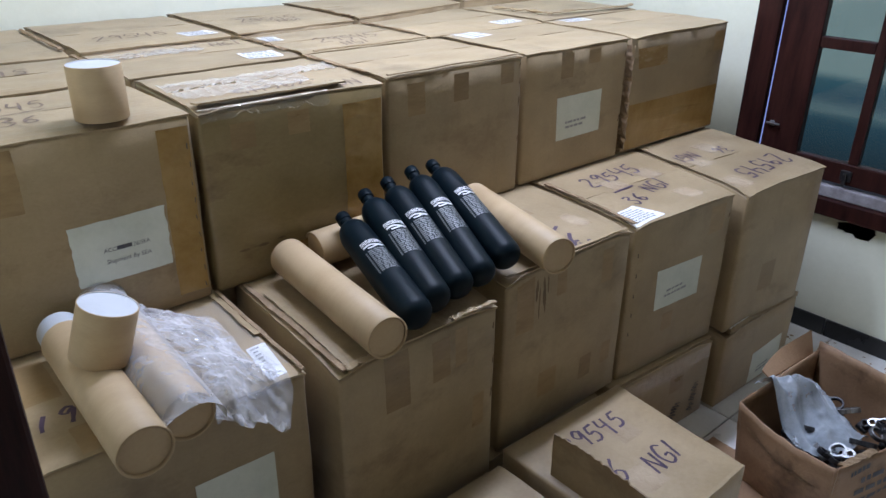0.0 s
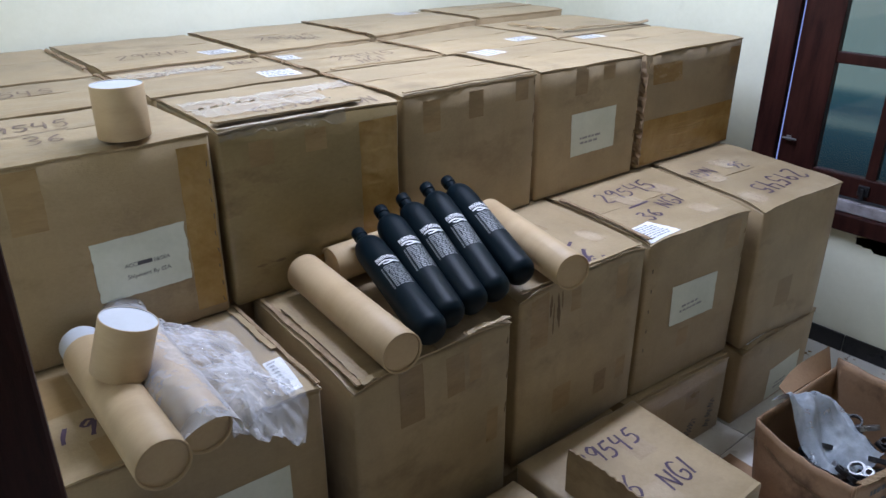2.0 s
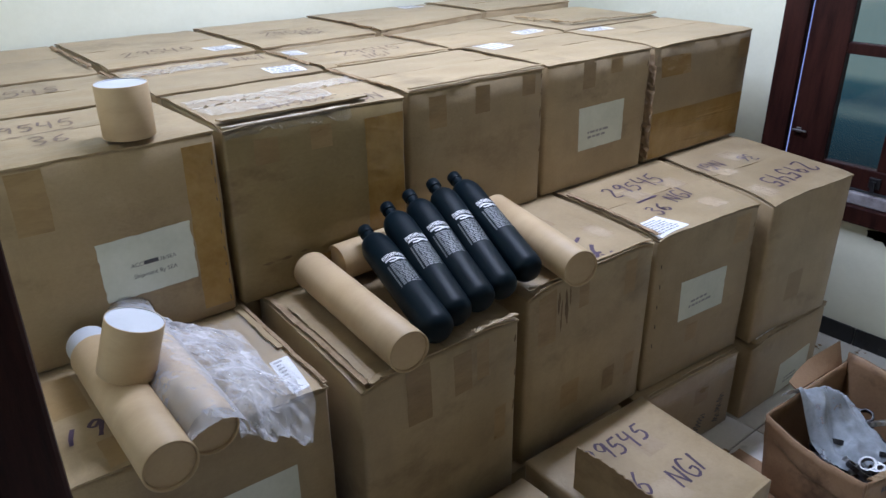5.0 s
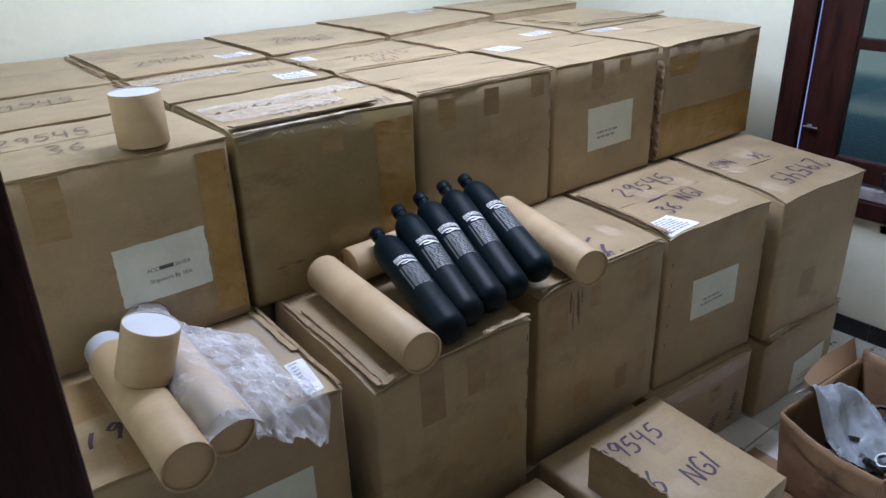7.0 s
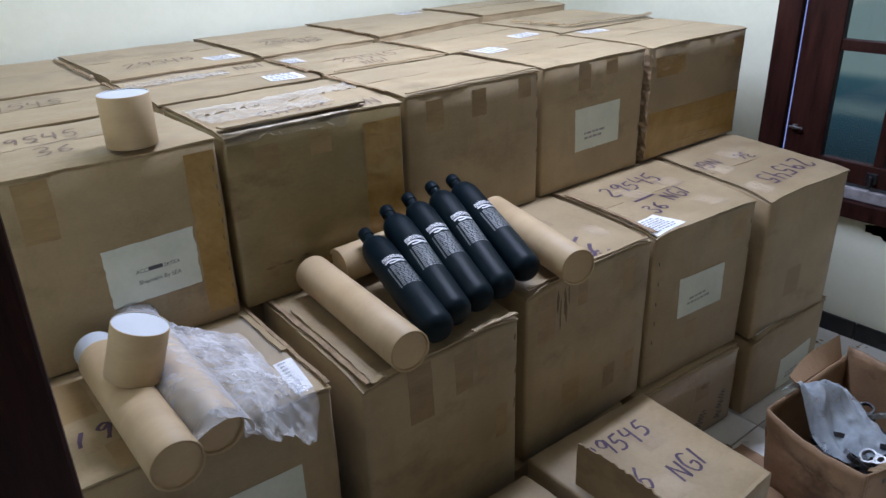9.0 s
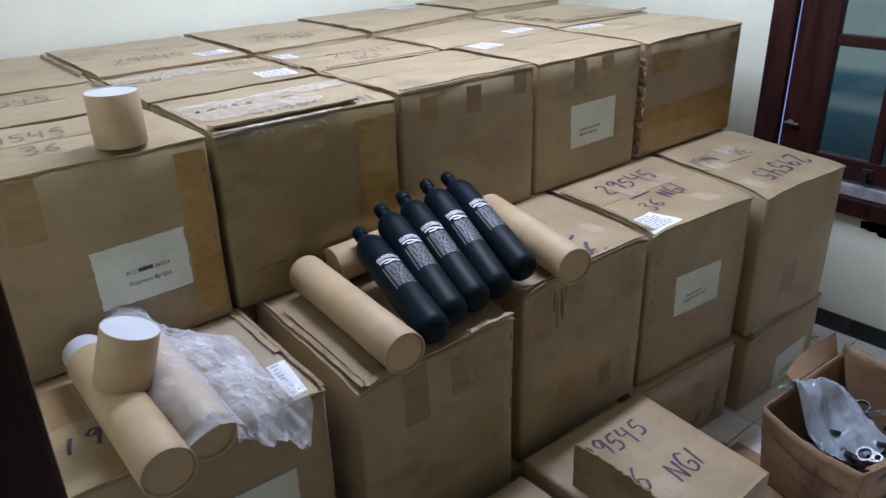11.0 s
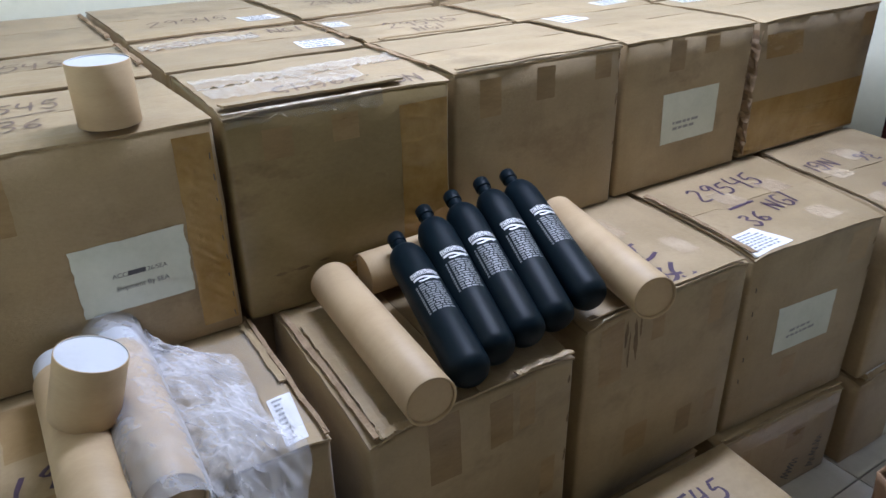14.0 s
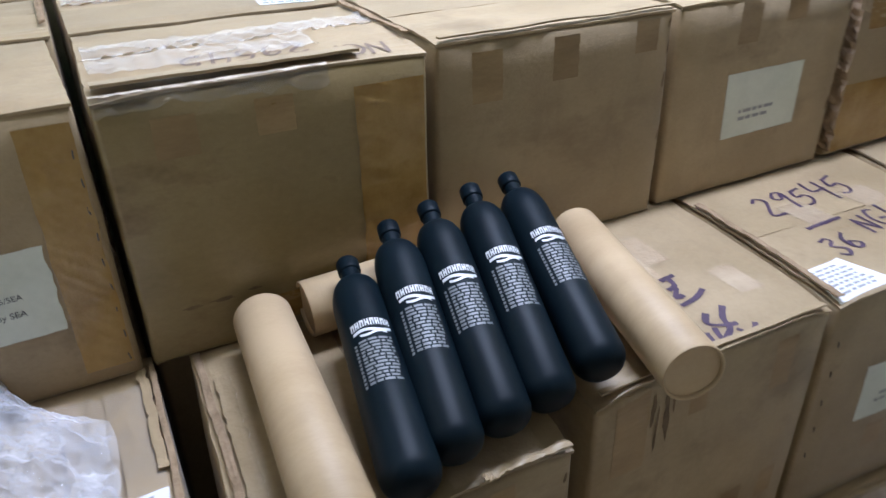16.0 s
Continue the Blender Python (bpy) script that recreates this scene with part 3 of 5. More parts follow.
def wrap(bm, r, a0, a1, z0, z1, steps=8, wave=0.0):
    """A patch of print on a cylinder, between angles a0 and a1."""
    low, high = [], []
    for k in range(steps + 1):
        a = a0 + (a1 - a0) * k / steps
        dz = wave * math.sin(2 * math.pi * k / steps)
        low.append(bm.verts.new((r * math.cos(a), r * math.sin(a), z0 + dz)))
        high.append(bm.verts.new((r * math.cos(a), r * math.sin(a), z1 + dz)))
    for k in range(steps):
        bm.faces.new((low[k], low[k + 1], high[k + 1], high[k]))


def bottle_print(b, r):
    rnd = random.Random(5)
    # the maker's mark: a row of blocks over a wavy band
    bm = bmesh.new()
    for k in range(8):
        a, lift = -0.74 + k * 0.185, 0.0022 * math.sin(math.pi * k / 7)
        low, high = 0.2245 + lift, 0.2365 + lift
        wrap(bm, r + 0.0004, a, a + 0.05, low, high, 2)
        wrap(bm, r + 0.0004, a + 0.095, a + 0.145, low, high, 2)
        wrap(bm, r + 0.0005, a + 0.03, a + 0.115, low + (0.004 if k % 2 else 0.008), low + (0.0075 if k % 2 else 0.0115), 2)
    tagged(part("mark", bm, BOTTLE_WHITE, b, "white printed mark"), kind="stuff")
    bm = bmesh.new()
    wrap(bm, r + 0.0004, -0.70, 0.72, 0.2165, 0.2215, 14, 0.002)
    wrap(bm, r + 0.0004, -0.45, 0.50, 0.2115, 0.2155, 10, -0.002)
    part("mark_band", bm, BOTTLE_WHITE, b, "white wavy band")
    # fine print as bars
    bm = bmesh.new()
    for k in range(13):
        z = 0.205 - k * 0.0056
        a = -0.58
        while a < 0.55:
            step = rnd.uniform(0.12, 0.38)
            wrap(bm, r + 0.0004, a, min(a + step, 0.62), z - 0.0036, z, 3)
            a += step + 0.06
    tagged(part("fine_print", bm, BOTTLE_GREY, b, "grey fine print"), kind="stuff")
    bm = bmesh.new()
    for k in range(12):
        z = 0.203 - k * 0.0060
        wrap(bm, r + 0.0004, -0.78, -0.68, z - 0.004, z, 2)
    part("side_print", bm, BOTTLE_GREY, b, "grey column of fine print")


master, master_shell, BR = bottle_master()
bottle_print(master_shell, BR)


def bottle_pose(base, neck, turn):
    return axis_pose(base, neck) @ pose(0, 0, 0, 0, 0, turn)


BOTTLES = (((0.220, -0.443, 0.8095), (0.292, -0.072, 0.887), 0), ((0.287, -0.420, 0.8095), (0.364, -0.062, 0.922), 4), ((0.361, -0.409, 0.8095), (0.435, -0.054, 0.934), -2), ((0.433, -0.401, 0.8105), (0.511, -0.051, 0.944), 3), ((0.516, -0.396, 0.8255), (0.590, -0.034, 0.942), 6))
for k, (base, neck, turn) in enumerate(BOTTLES):
    m = bottle_pose(base, neck, 90 + turn)
    if k:
        copy_thing(master, m)
    else:
        master.matrix_world = m


# ---- paper, tape and writing laid on the cartons ----
SKINS = {}


def skin(c):
    """The outer surface of a carton, as body and flaps, in its own space."""
    if c.name not in SKINS:
        verts, faces = [], []
        for o in c.children:
            if o.name.split(".")[0] in ("body", "flap", "side"):
                base = len(verts)
                verts += [v.co.copy() for v in o.data.vertices]
                faces += [[base + i for i in p.vertices] for p in o.data.polygons]
        SKINS[c.name] = BVHTree.FromPolygons(verts, faces)
    return SKINS[c.name]


def laid(c, face, a, b, off):
    """The point at (x, y) of a carton's top, or (x, z) of its front, off metres above the surface, in its own space."""
    at = c.matrix_basis.translation
    if face == "top":
        p, way = Vector((a - at.x, b - at.y, 2.0)), Vector((0, 0, -1))
    else:
        p, way = Vector((a - at.x, -2.0, b - at.z)), Vector((0, 1, 0))
    spot = skin(c).ray_cast(p, way)[0]
    return None if spot is None else spot - way * off


def sheet(name, c, face, corners, mat, label="", off=0.0010, nx=10, ny=8, nick=0.0, curl=0.0):
    """A sheet of paper or tape laid on a carton between four corners (low left, low right, high right, high left)."""
    bm = bmesh.new()
    ll, lr, hr, hl = (Vector(q) for q in corners)
    grid = []
    for i in range(nx + 1):
        row = []
        for j in range(ny + 1):
            u, v = i / nx, j / ny
            q = (ll * (1 - u) + lr * u) * (1 - v) + (hl * (1 - u) + hr * u) * v
            if nick and i in (0, nx):
                q.x += nick * noise.noise(Vector((j * 0.9, corners[0][0] * 9, i)))
            if nick and j in (0, ny):
                q.y += 0.4 * nick * noise.noise(Vector((i * 0.9, corners[0][1] * 9, j)))
            p = laid(c, face, q.x, q.y, off + curl * (max(0, u - 0.8) + max(0, 0.12 - u)))
            row.append(bm.verts.new(p) if p else None)
        grid.append(row)
    for i in range(nx):
        for j in range(ny):
            q = (grid[i][j], grid[i + 1][j], grid[i + 1][j + 1], grid[i][j + 1])
            if None not in q:
                bm.faces.new(q)
    ob = part(name, bm, mat, c, label, True)
    ob.data.flip_normals() if ob.data.polygons and ob.data.polygons[0].normal.dot(Vector((0, -1, 1))) < 0 else None
    return ob


def tape(c, x0, x1, z0, z1, mat=None, skew=0.0):
    return sheet("tape_strip", c, "front", ((x0 + skew, z0), (x1 + skew, z0), (x1, z1), (x0, z1)), mat or TAPE, "brown packing tape", 0.0008, 5, 8, 0.0016)


def top_tape(c, x0, x1, y0, y1, mat=None):
    return sheet("tape_strip", c, "top", ((x0, y0), (x1, y0), (x1, y1), (x0, y1)), mat or PALE_TAPE, "shiny clear packing tape", 0.0009, 6, 10, 0.0025)


STROKES = {
    "1": [[(.3, .9), (.22, .4), (.25, .05)]],
    "2": [[(0, .8), (.25, 1), (.5, .8), (.05, .05), (.6, 0)]],
    "9": [[(.5, .85), (.25, 1), (.05, .75), (.3, .55), (.5, .85), (.45, 0)]],
    "5": [[(.15, .97), (.05, .55), (.4, .6), (.5, .25), (.3, 0), (0, .08)], [(.12, .97), (.58, 1)]],
    "4": [[(.05, 1), (0, .5), (.5, .5)], [(.42, .95), (.4, -.1)]],
    "3": [[(0, .9), (.35, 1), (.45, .75), (.15, .55), (.5, .3), (.3, 0), (0, .1)]],
    "6": [[(.45, 1), (.1, .6), (.05, .2), (.3, 0), (.5, .25), (.2, .45), (.06, .25)]],
    "N": [[(0, 0), (.05, 1)], [(.05, 1), (.5, .05)], [(.5, .05), (.55, 1)]],
    "G": [[(.5, .85), (.2, 1), (0, .5), (.2, 0), (.5, .15), (.5, .45), (.25, .45)]],
    "I": [[(.15, 1), (.05, 0)]],
    "_": [[(-.3, .1), (.9, .2)]],
    "~": [[(0, .1), (.12, .9), (.2, .2), (.32, .8), (.45, .1), (.55, .7), (.7, .2)]],
    " ": [],
}


def smooth_line(points, step):
    """A rounded line through the points, at about even steps."""
    p = [Vector(q) for q in points]
    p = [p[0]] + p + [p[-1]]
    out = []
    for a, b, c, d in zip(p, p[1:], p[2:], p[3:]):
        n = max(2, int((c - b).length / step))
        for k in range(n):
            t = k / n
            out.append(0.5 * ((2 * b) + (c - a) * t + (2 * a - 5 * b + 4 * c - d) * t * t + (3 * b - a - 3 * c + d) * t ** 3))
    return out + [p[-1]]


def writing(c, face, text, start, along, size, mat, width=0.0075, slant=0.15, seed=0):
    """Marker strokes on a carton from start, along a direction, letters size high."""
    rnd = random.Random(seed)
    go = Vector(along).normalized()
    up = Vector((-go.y, go.x))
    pen = Vector(start)
    bm = bmesh.new()
    for letter in text:
        tall = size * rnd.uniform(0.88, 1.12)
        for stroke in STROKES[letter]:
            pts = [pen + go * ((q[0] + slant * q[1]) * tall * 0.9) + up * (q[1] * tall + rnd.uniform(-1, 1) * 0.06 * tall) for q in stroke]
            line = smooth_line(pts, 0.006)
            sides = []
            for k, q in enumerate(line):
                d = (line[min(k + 1, len(line) - 1)] - line[max(k - 1, 0)])
                d = d.normalized() if d.length > 1e-6 else go
                w = width * (0.85 + 0.3 * noise.noise(Vector((q.x * 60, q.y * 60, seed)))) / 2
                # a chisel tip writes wider one way
                w *= 0.75 + 0.45 * abs(d.x * 0.7 + d.y * 0.7)
                nrm = Vector((-d.y, d.x)) * w
                a, b = laid(c, face, *(q + nrm), 0.0013), laid(c, face, *(q - nrm), 0.0013)
                sides.append((bm.verts.new(a), bm.verts.new(b)) if a and b else None)
            for s, t in zip(sides, sides[1:]):
                if s and t and (s[0].co - t[0].co).length < 0.03:
                    bm.faces.new((s[0], s[1], t[1], t[0]))
        pen = pen + go * (size * (0.38 if letter in "I " else 0.68))
    return part("marker_writing", bm, mat, c, "purple marker writing" if mat is MARKER else "faded marker writing")


def print_bars(c, face, corners, rows, mat, seed, fill=0.75, on=None):
    """Lines of print too small to read, as bars inside a label."""
    ll, lr, hr, hl = (Vector(q) for q in corners)
    rnd = random.Random(seed)
    bm = bmesh.new()
    for k in range(rows):
        v0, v1 = (k + 0.25) / rows, (k + 0.72) / rows
        u = rnd.uniform(0.05, 0.15)
        while u < fill:
            w = rnd.uniform(0.06, 0.2)
            q = [laid(c, face, *((ll * (1 - a) + lr * a) * (1 - b) + (hl * (1 - a) + hr * a) * b), 0.0022) for a, b in ((u, v0), (u + w, v0), (u + w, v1), (u, v1))]
            if None not in q:
                bm.faces.new([bm.verts.new(p) for p in q])
            u += w + 0.035
    return tagged(part("print", bm, mat, on or c, "small grey print"), kind="stuff")


def lettering(c, body, x, z, height, on, turn=0.0, mat=None):
    """Printed words on a carton's front."""
    curve = bpy.data.curves.new("print", "FONT")
    curve.body, curve.size = body, height
    probe = new("print", curve)
    me = bpy.data.meshes.new_from_object(probe)
    bpy.data.objects.remove(probe)
    rot = Matrix.Rotation(radians(turn), 2)
    at = c.matrix_basis.translation
    keep = []
    for v in me.vertices:
        q = rot @ Vector((v.co.x, v.co.y))
        p = laid(c, "front", x + q.x, z + q.y, 0.0024)
        keep.append(p)
    for v, p in zip(me.vertices, keep):
        v.co = p if p else Vector((x - at.x, -0.3, z - at.z))
    me.materials.append(mat or INK)
    ob = new("print", me)
    ob.parent = on
    ob["label"] = "black printed words"
    return ob


# shipping labels on the fronts
label_a = sheet("label", top_a, "front", ((-0.266, 0.868), (-0.084, 0.869), (-0.085, 0.996), (-0.268, 0.992)), LABEL_PAPER, "torn pale paper shipping label", 0.0012, 14, 12, 0.004)
lettering(top_a, "ACC/", -0.212, 0.9285, 0.0115, label_a)
bm = bmesh.new()
for u0, u1 in ((-0.187, -0.158),):
    bm.faces.new([bm.verts.new(laid(top_a, "front", a, b, 0.0022)) for a, b in ((u0, 0.9285), (u1, 0.9285), (u1, 0.937), (u0, 0.937))])
part("print", bm, INK, label_a, "printed bar")
lettering(top_a, "26/SEA", -0.156, 0.9285, 0.0115, label_a)
lettering(top_a, "Shipment By SEA", -0.210, 0.9045, 0.0125, label_a)
for c, x0, z0, w, h, tilt, seed in ((top_d, 1.116, 0.892, 0.205, 0.132, 0.002, 3), (mid_i, 1.112, 0.486, 0.207, 0.128, -0.006, 4), (low_m, 1.678, 0.012, 0.200, 0.130, 0.010, 5)):
    paper = sheet("label", c, "front", ((x0, z0), (x0 + w, z0 + tilt), (x0 + w - 0.004, z0 + h + tilt), (x0 - 0.006, z0 + h)), LABEL_PAPER, "pale paper shipping label", 0.0012, 10, 8, 0.003)
    print_bars(c, "front", ((x0 + 0.03, z0 + 0.03), (x0 + w * 0.75, z0 + 0.032), (x0 + w * 0.75, z0 + 0.062), (x0 + 0.03, z0 + 0.06)), 2, GREY_INK, seed, on=paper)
sheet("label", mid_f, "front", ((-0.235, 0.50), (-0.085, 0.50), (-0.085, 0.622), (-0.235, 0.622)), LABEL_PAPER, "pale paper shipping label", 0.0012)

# white stickers on the tops
behind = [o for o in scene.objects if o.name.startswith("carton") and abs(o.matrix_basis.translation.z - MID) < 0.01]


def carton_at(x, y):
    """The top-layer carton over a place of the plan."""
    return min(behind, key=lambda o: max(abs(o.matrix_basis.translation.x - x) * 0.8, abs(o.matrix_basis.translation.y - y)))


def sticker(x, y, w, h, turn, seed, rows=4):
    c = carton_at(x, y)
    r = Matrix.Rotation(radians(turn), 2)
    q = [Vector((x, y)) + r @ Vector(p) for p in ((-w / 2, -h / 2), (w / 2, -h / 2), (w / 2, h / 2), (-w / 2, h / 2))]
    paper = sheet("sticker", c, "top", q, STICKER_PAPER, "white printed sticker", 0.0013, 8, 6)
    print_bars(c, "top", q, rows, GREY_INK, seed, 0.8, paper)


for x, y, w, h, turn in ((0.390, 0.443, 0.10, 0.085, -6), (0.388, 0.836, 0.10, 0.08, 5), (0.530, 0.642, 0.055, 0.085, -5), (1.070, 0.345, 0.09, 0.10, 4), (1.36, 0.480, 0.11, 0.065, 3), (1.595, 0.37, 0.115, 0.075, -8), (1.40, 1.22, 0.10, 0.08, 0)):
    sticker(x, y, w, h, turn, int(x * 100))
paper = sheet("sticker", mid_i, "top", ((0.998, -0.388), (1.128, -0.390), (1.100, -0.300), (1.006, -0.300)), STICKER_PAPER, "white printed sticker", 0.0013, 8, 6, 0, 0.01)
print_bars(mid_i, "top", ((1.006, -0.38), (1.12, -0.383), (1.097, -0.307), (1.012, -0.307)), 7, GREY_INK, 8, 0.8, paper)
paper = sheet("sticker", mid_f, "top", ((-0.071, -0.374), (-0.034, -0.370), (-0.016, -0.250), (-0.058, -0.254)), STICKER_PAPER, "white printed sticker", 0.0013, 6, 8)
print_bars(mid_f, "top", ((-0.066, -0.367), (-0.038, -0.365), (-0.022, -0.254), (-0.054, -0.258)), 9, GREY_INK, 9, 0.45, paper)

# a torn scrap of white paper on the crushed carton by the wall
sheet("paper_scrap", low_m, "top", ((1.500, -0.460), (1.610, -0.464), (1.606, -0.436), (1.506, -0.440)), STICKER_PAPER, "torn white paper scrap", 0.020, 8, 4, 0.006)

# packing tape
tape(top_a, -0.385, -0.325, 1.04, 1.155)
tape(top_b, 0.072, 0.128, 1.075, 1.130)
tape(top_b, 0.205, 0.258, 1.085, 1.135)
tape(top_b, 0.14, 0.460, 0.785, 0.832, AMBER_TAPE)
tape(top_c, 0.545, 0.60, 1.065, 1.145)
tape(top_c, 0.695, 0.745, 1.08, 1.150)
tape(top_c, 0.865, 0.915, 1.10, 1.155)
tape(top_d, 1.12, 1.175, 1.08, 1.16)
tape(top_d, 1.245, 1.30, 1.11, 1.16)
tape(top_e, 1.50, 1.66, 1.06, 1.125, AMBER_TAPE, 0.01)
tape(top_e, 1.955, 2.02, 1.07, 1.14)
tape(mid_g, 0.139, 0.199, 0.62, 0.750)
tape(mid_g, 0.259, 0.309, 0.64, 0.735)
tape(mid_g, 0.324, 0.359, 0.65, 0.74)
tape(mid_g, 0.379, 0.414, 0.46, 0.55)
tape(mid_h, 0.545, 0.605, 0.62, 0.765)
tape(mid_h, 0.685, 0.720, 0.68, 0.765)
tape(mid_h, 0.860, 0.905, 0.655, 0.75)
tape(mid_h, 0.640, 0.705, 0.40, 0.475)
tape(mid_h, 0.80, 0.850, 0.385, 0.455)
tape(mid_h, 0.895, 0.935, 0.395, 0.46)
tape(mid_i, 1.16, 1.21, 0.40, 0.46)
tape(mid_i, 1.33, 1.40, 0.67, 0.755)
tape(mid_j, 1.62, 1.70, 0.40, 0.50)
tape(low_l, 0.965, 1.43, 0.222, 0.276, PALE_TAPE)
tape(low_l, 1.03, 1.08, 0.16, 0.220)
tape(low_l, 1.22, 1.29, 0.16, 0.220)
top_tape(carton_at(0.2, 0.55), 0.03, 0.14, 0.60, 0.655, AMBER_TAPE)
top_tape(mid_f, -0.426, -0.366, -0.182, -0.042, TAPE)
top_tape(mid_f, -0.386, -0.316, -0.362, -0.282, TAPE)
top_tape(mid_h, 0.80, 0.85, -0.16, -0.07)
top_tape(mid_h, 0.875, 0.925, -0.30, -0.22)
top_tape(mid_i, 1.17, 1.235, -0.20, -0.11)
top_tape(mid_i, 1.33, 1.41, -0.20, -0.12)
top_tape(mid_i, 1.29, 1.36, -0.37, -0.30)
top_tape(mid_g, 0.279, 0.414, -0.420, -0.367)
top_tape(mid_h, 0.735, 0.80, -0.20, -0.12)
top_tape(mid_f, -0.166, -0.101, -0.182, -0.032)
top_tape(mid_j, 1.56, 1.63, -0.24, -0.15)
top_tape(mid_j, 1.72, 1.80, -0.18, -0.09)
top_tape(mid_j, 1.50, 1.56, -0.42, -0.34)
top_tape(low_k, 0.72, 0.79, -0.62, -0.54)
top_tape(low_k, 0.62, 0.70, -0.76, -0.68)


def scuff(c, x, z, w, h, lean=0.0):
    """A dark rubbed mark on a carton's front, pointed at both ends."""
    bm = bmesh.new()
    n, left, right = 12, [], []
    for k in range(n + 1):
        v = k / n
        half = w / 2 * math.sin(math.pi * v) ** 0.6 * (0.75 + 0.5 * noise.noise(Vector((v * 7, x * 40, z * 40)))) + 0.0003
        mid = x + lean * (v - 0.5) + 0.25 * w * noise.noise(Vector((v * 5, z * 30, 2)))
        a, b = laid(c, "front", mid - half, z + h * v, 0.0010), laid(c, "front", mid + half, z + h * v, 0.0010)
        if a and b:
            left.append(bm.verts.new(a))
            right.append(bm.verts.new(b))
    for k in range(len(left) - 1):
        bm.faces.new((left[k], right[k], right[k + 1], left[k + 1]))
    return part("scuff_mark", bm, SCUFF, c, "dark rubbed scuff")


def staple(c, x, z, turn):
    """A flat wire staple in a carton's front."""
    bm = slab(-0.006, 0.006, -0.0012, 0.0004, -0.0011, 0.0011, 0.0004)
    p = laid(c, "front", x, z, 0.0004)
    bmesh.ops.transform(bm, matrix=Matrix.Translation(p) @ Matrix.Rotation(radians(turn), 4, "Y"), verts=bm.verts)
    return part("staple", bm, STAPLE_WIRE, c, "small dull staple")


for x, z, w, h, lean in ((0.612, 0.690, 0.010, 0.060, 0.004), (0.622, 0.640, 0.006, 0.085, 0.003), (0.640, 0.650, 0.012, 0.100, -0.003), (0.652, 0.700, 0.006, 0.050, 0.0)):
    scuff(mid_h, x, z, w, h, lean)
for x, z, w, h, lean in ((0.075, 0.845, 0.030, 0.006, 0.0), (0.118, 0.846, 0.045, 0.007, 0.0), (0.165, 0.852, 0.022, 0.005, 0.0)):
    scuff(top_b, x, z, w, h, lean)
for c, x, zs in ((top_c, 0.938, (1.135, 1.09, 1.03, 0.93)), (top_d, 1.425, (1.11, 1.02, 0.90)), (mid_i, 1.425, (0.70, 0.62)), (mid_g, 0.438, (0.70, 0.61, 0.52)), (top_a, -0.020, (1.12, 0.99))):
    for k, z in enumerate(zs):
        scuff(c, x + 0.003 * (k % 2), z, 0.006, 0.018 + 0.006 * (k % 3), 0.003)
for k in range(9):
    staple(top_a, -0.0215 + 0.002 * (k % 2), 0.80 + 0.038 * k, 80 + 7 * (k % 3))
for k in range(5):
    staple(mid_i, 1.015 + 0.002 * (k % 2), 0.44 + 0.062 * k, 84)


def wrinkled(c, x0, x1, z0, z1, seed):
    """A loose glossy wrap of tape on a carton's front, with sideways creases."""
    bm = bmesh.new()
    nx, nz = 18, 90
    grid = []
    for i in range(nx + 1):
        row = []
        for j in range(nz + 1):
            u, v = i / nx, j / nz
            crease = max(0.0, 1 - abs(noise.noise(Vector((u * 1.2 + seed, v * 17 + u * 1.5, seed)))) * 6) * max(0.0, 0.35 + noise.noise(Vector((u * 2, v * 4, seed + 9))))
            edge = math.sin(math.pi * u) ** 0.5
            p = laid(c, "front", x0 + (x1 - x0) * u + 0.003 * noise.noise(Vector((v * 9, seed, i in (0, nx)))), z0 + (z1 - z0) * v, 0.0012 + 0.0035 * crease * edge)
            row.append(bm.verts.new(p) if p else None)
        grid.append(row)
    for i in range(nx):
        for j in range(nz):
            q = (grid[i][j], grid[i + 1][j], grid[i + 1][j + 1], grid[i][j + 1])
            if None not in q:
                bm.faces.new(q)
    return part("tape_wrap", bm, GLOSSY_TAPE, c, "wrinkled glossy brown tape", True)


wrinkled(top_a, -0.079, -0.016, 0.79, 1.145, 3)
wrinkled(top_e, 1.48, 2.02, 0.79, 0.945, 7)
wrinkled(top_b, 0.345, 0.455, 0.83, 1.13, 11)



def crinkled_top(c, x0, x1, y0, y1, seed):
    """Clear glossy tape on a carton's top, lifted into small creases."""
    bm = bmesh.new()
    nx, ny = 60, 14
    grid = []
    for i in range(nx + 1):
        row = []
        for j in range(ny + 1):
            u, v = i / nx, j / ny
            x, y = x0 + (x1 - x0) * u, y0 + (y1 - y0) * v
            crease = max(0.0, 1 - abs(noise.noise(Vector((x * 34, y * 20, seed)))) * 5) + 0.5 * max(0.0, 1 - abs(noise.noise(Vector((x * 90, y * 60, seed + 3)))) * 4)
            p = laid(c, "top", x, y + 0.005 * noise.noise(Vector((u * 8, j in (0, ny), seed))), 0.0014 + 0.0040 * crease)
            row.append(bm.verts.new(p) if p else None)
        grid.append(row)
    for i in range(nx):
        for j in range(ny):
            q = (grid[i][j], grid[i + 1][j], grid[i + 1][j + 1], grid[i][j + 1])
            if None not in q:
                bm.faces.new(q)
    return part("clear_tape", bm, GLOSS_FILM, c, "crinkled shiny clear tape", True)


crinkled_top(top_b, 0.02, 0.46, 0.160, 0.235, 2)
crinkled_top(top_b, 0.02, 0.33, 0.075, 0.150, 5)
crinkled_top(carton_at(0.2, 0.55), 0.02, 0.30, 0.585, 0.655, 8)
crinkled_top(mid_f, -0.146, -0.016, -0.342, -0.042, 9)

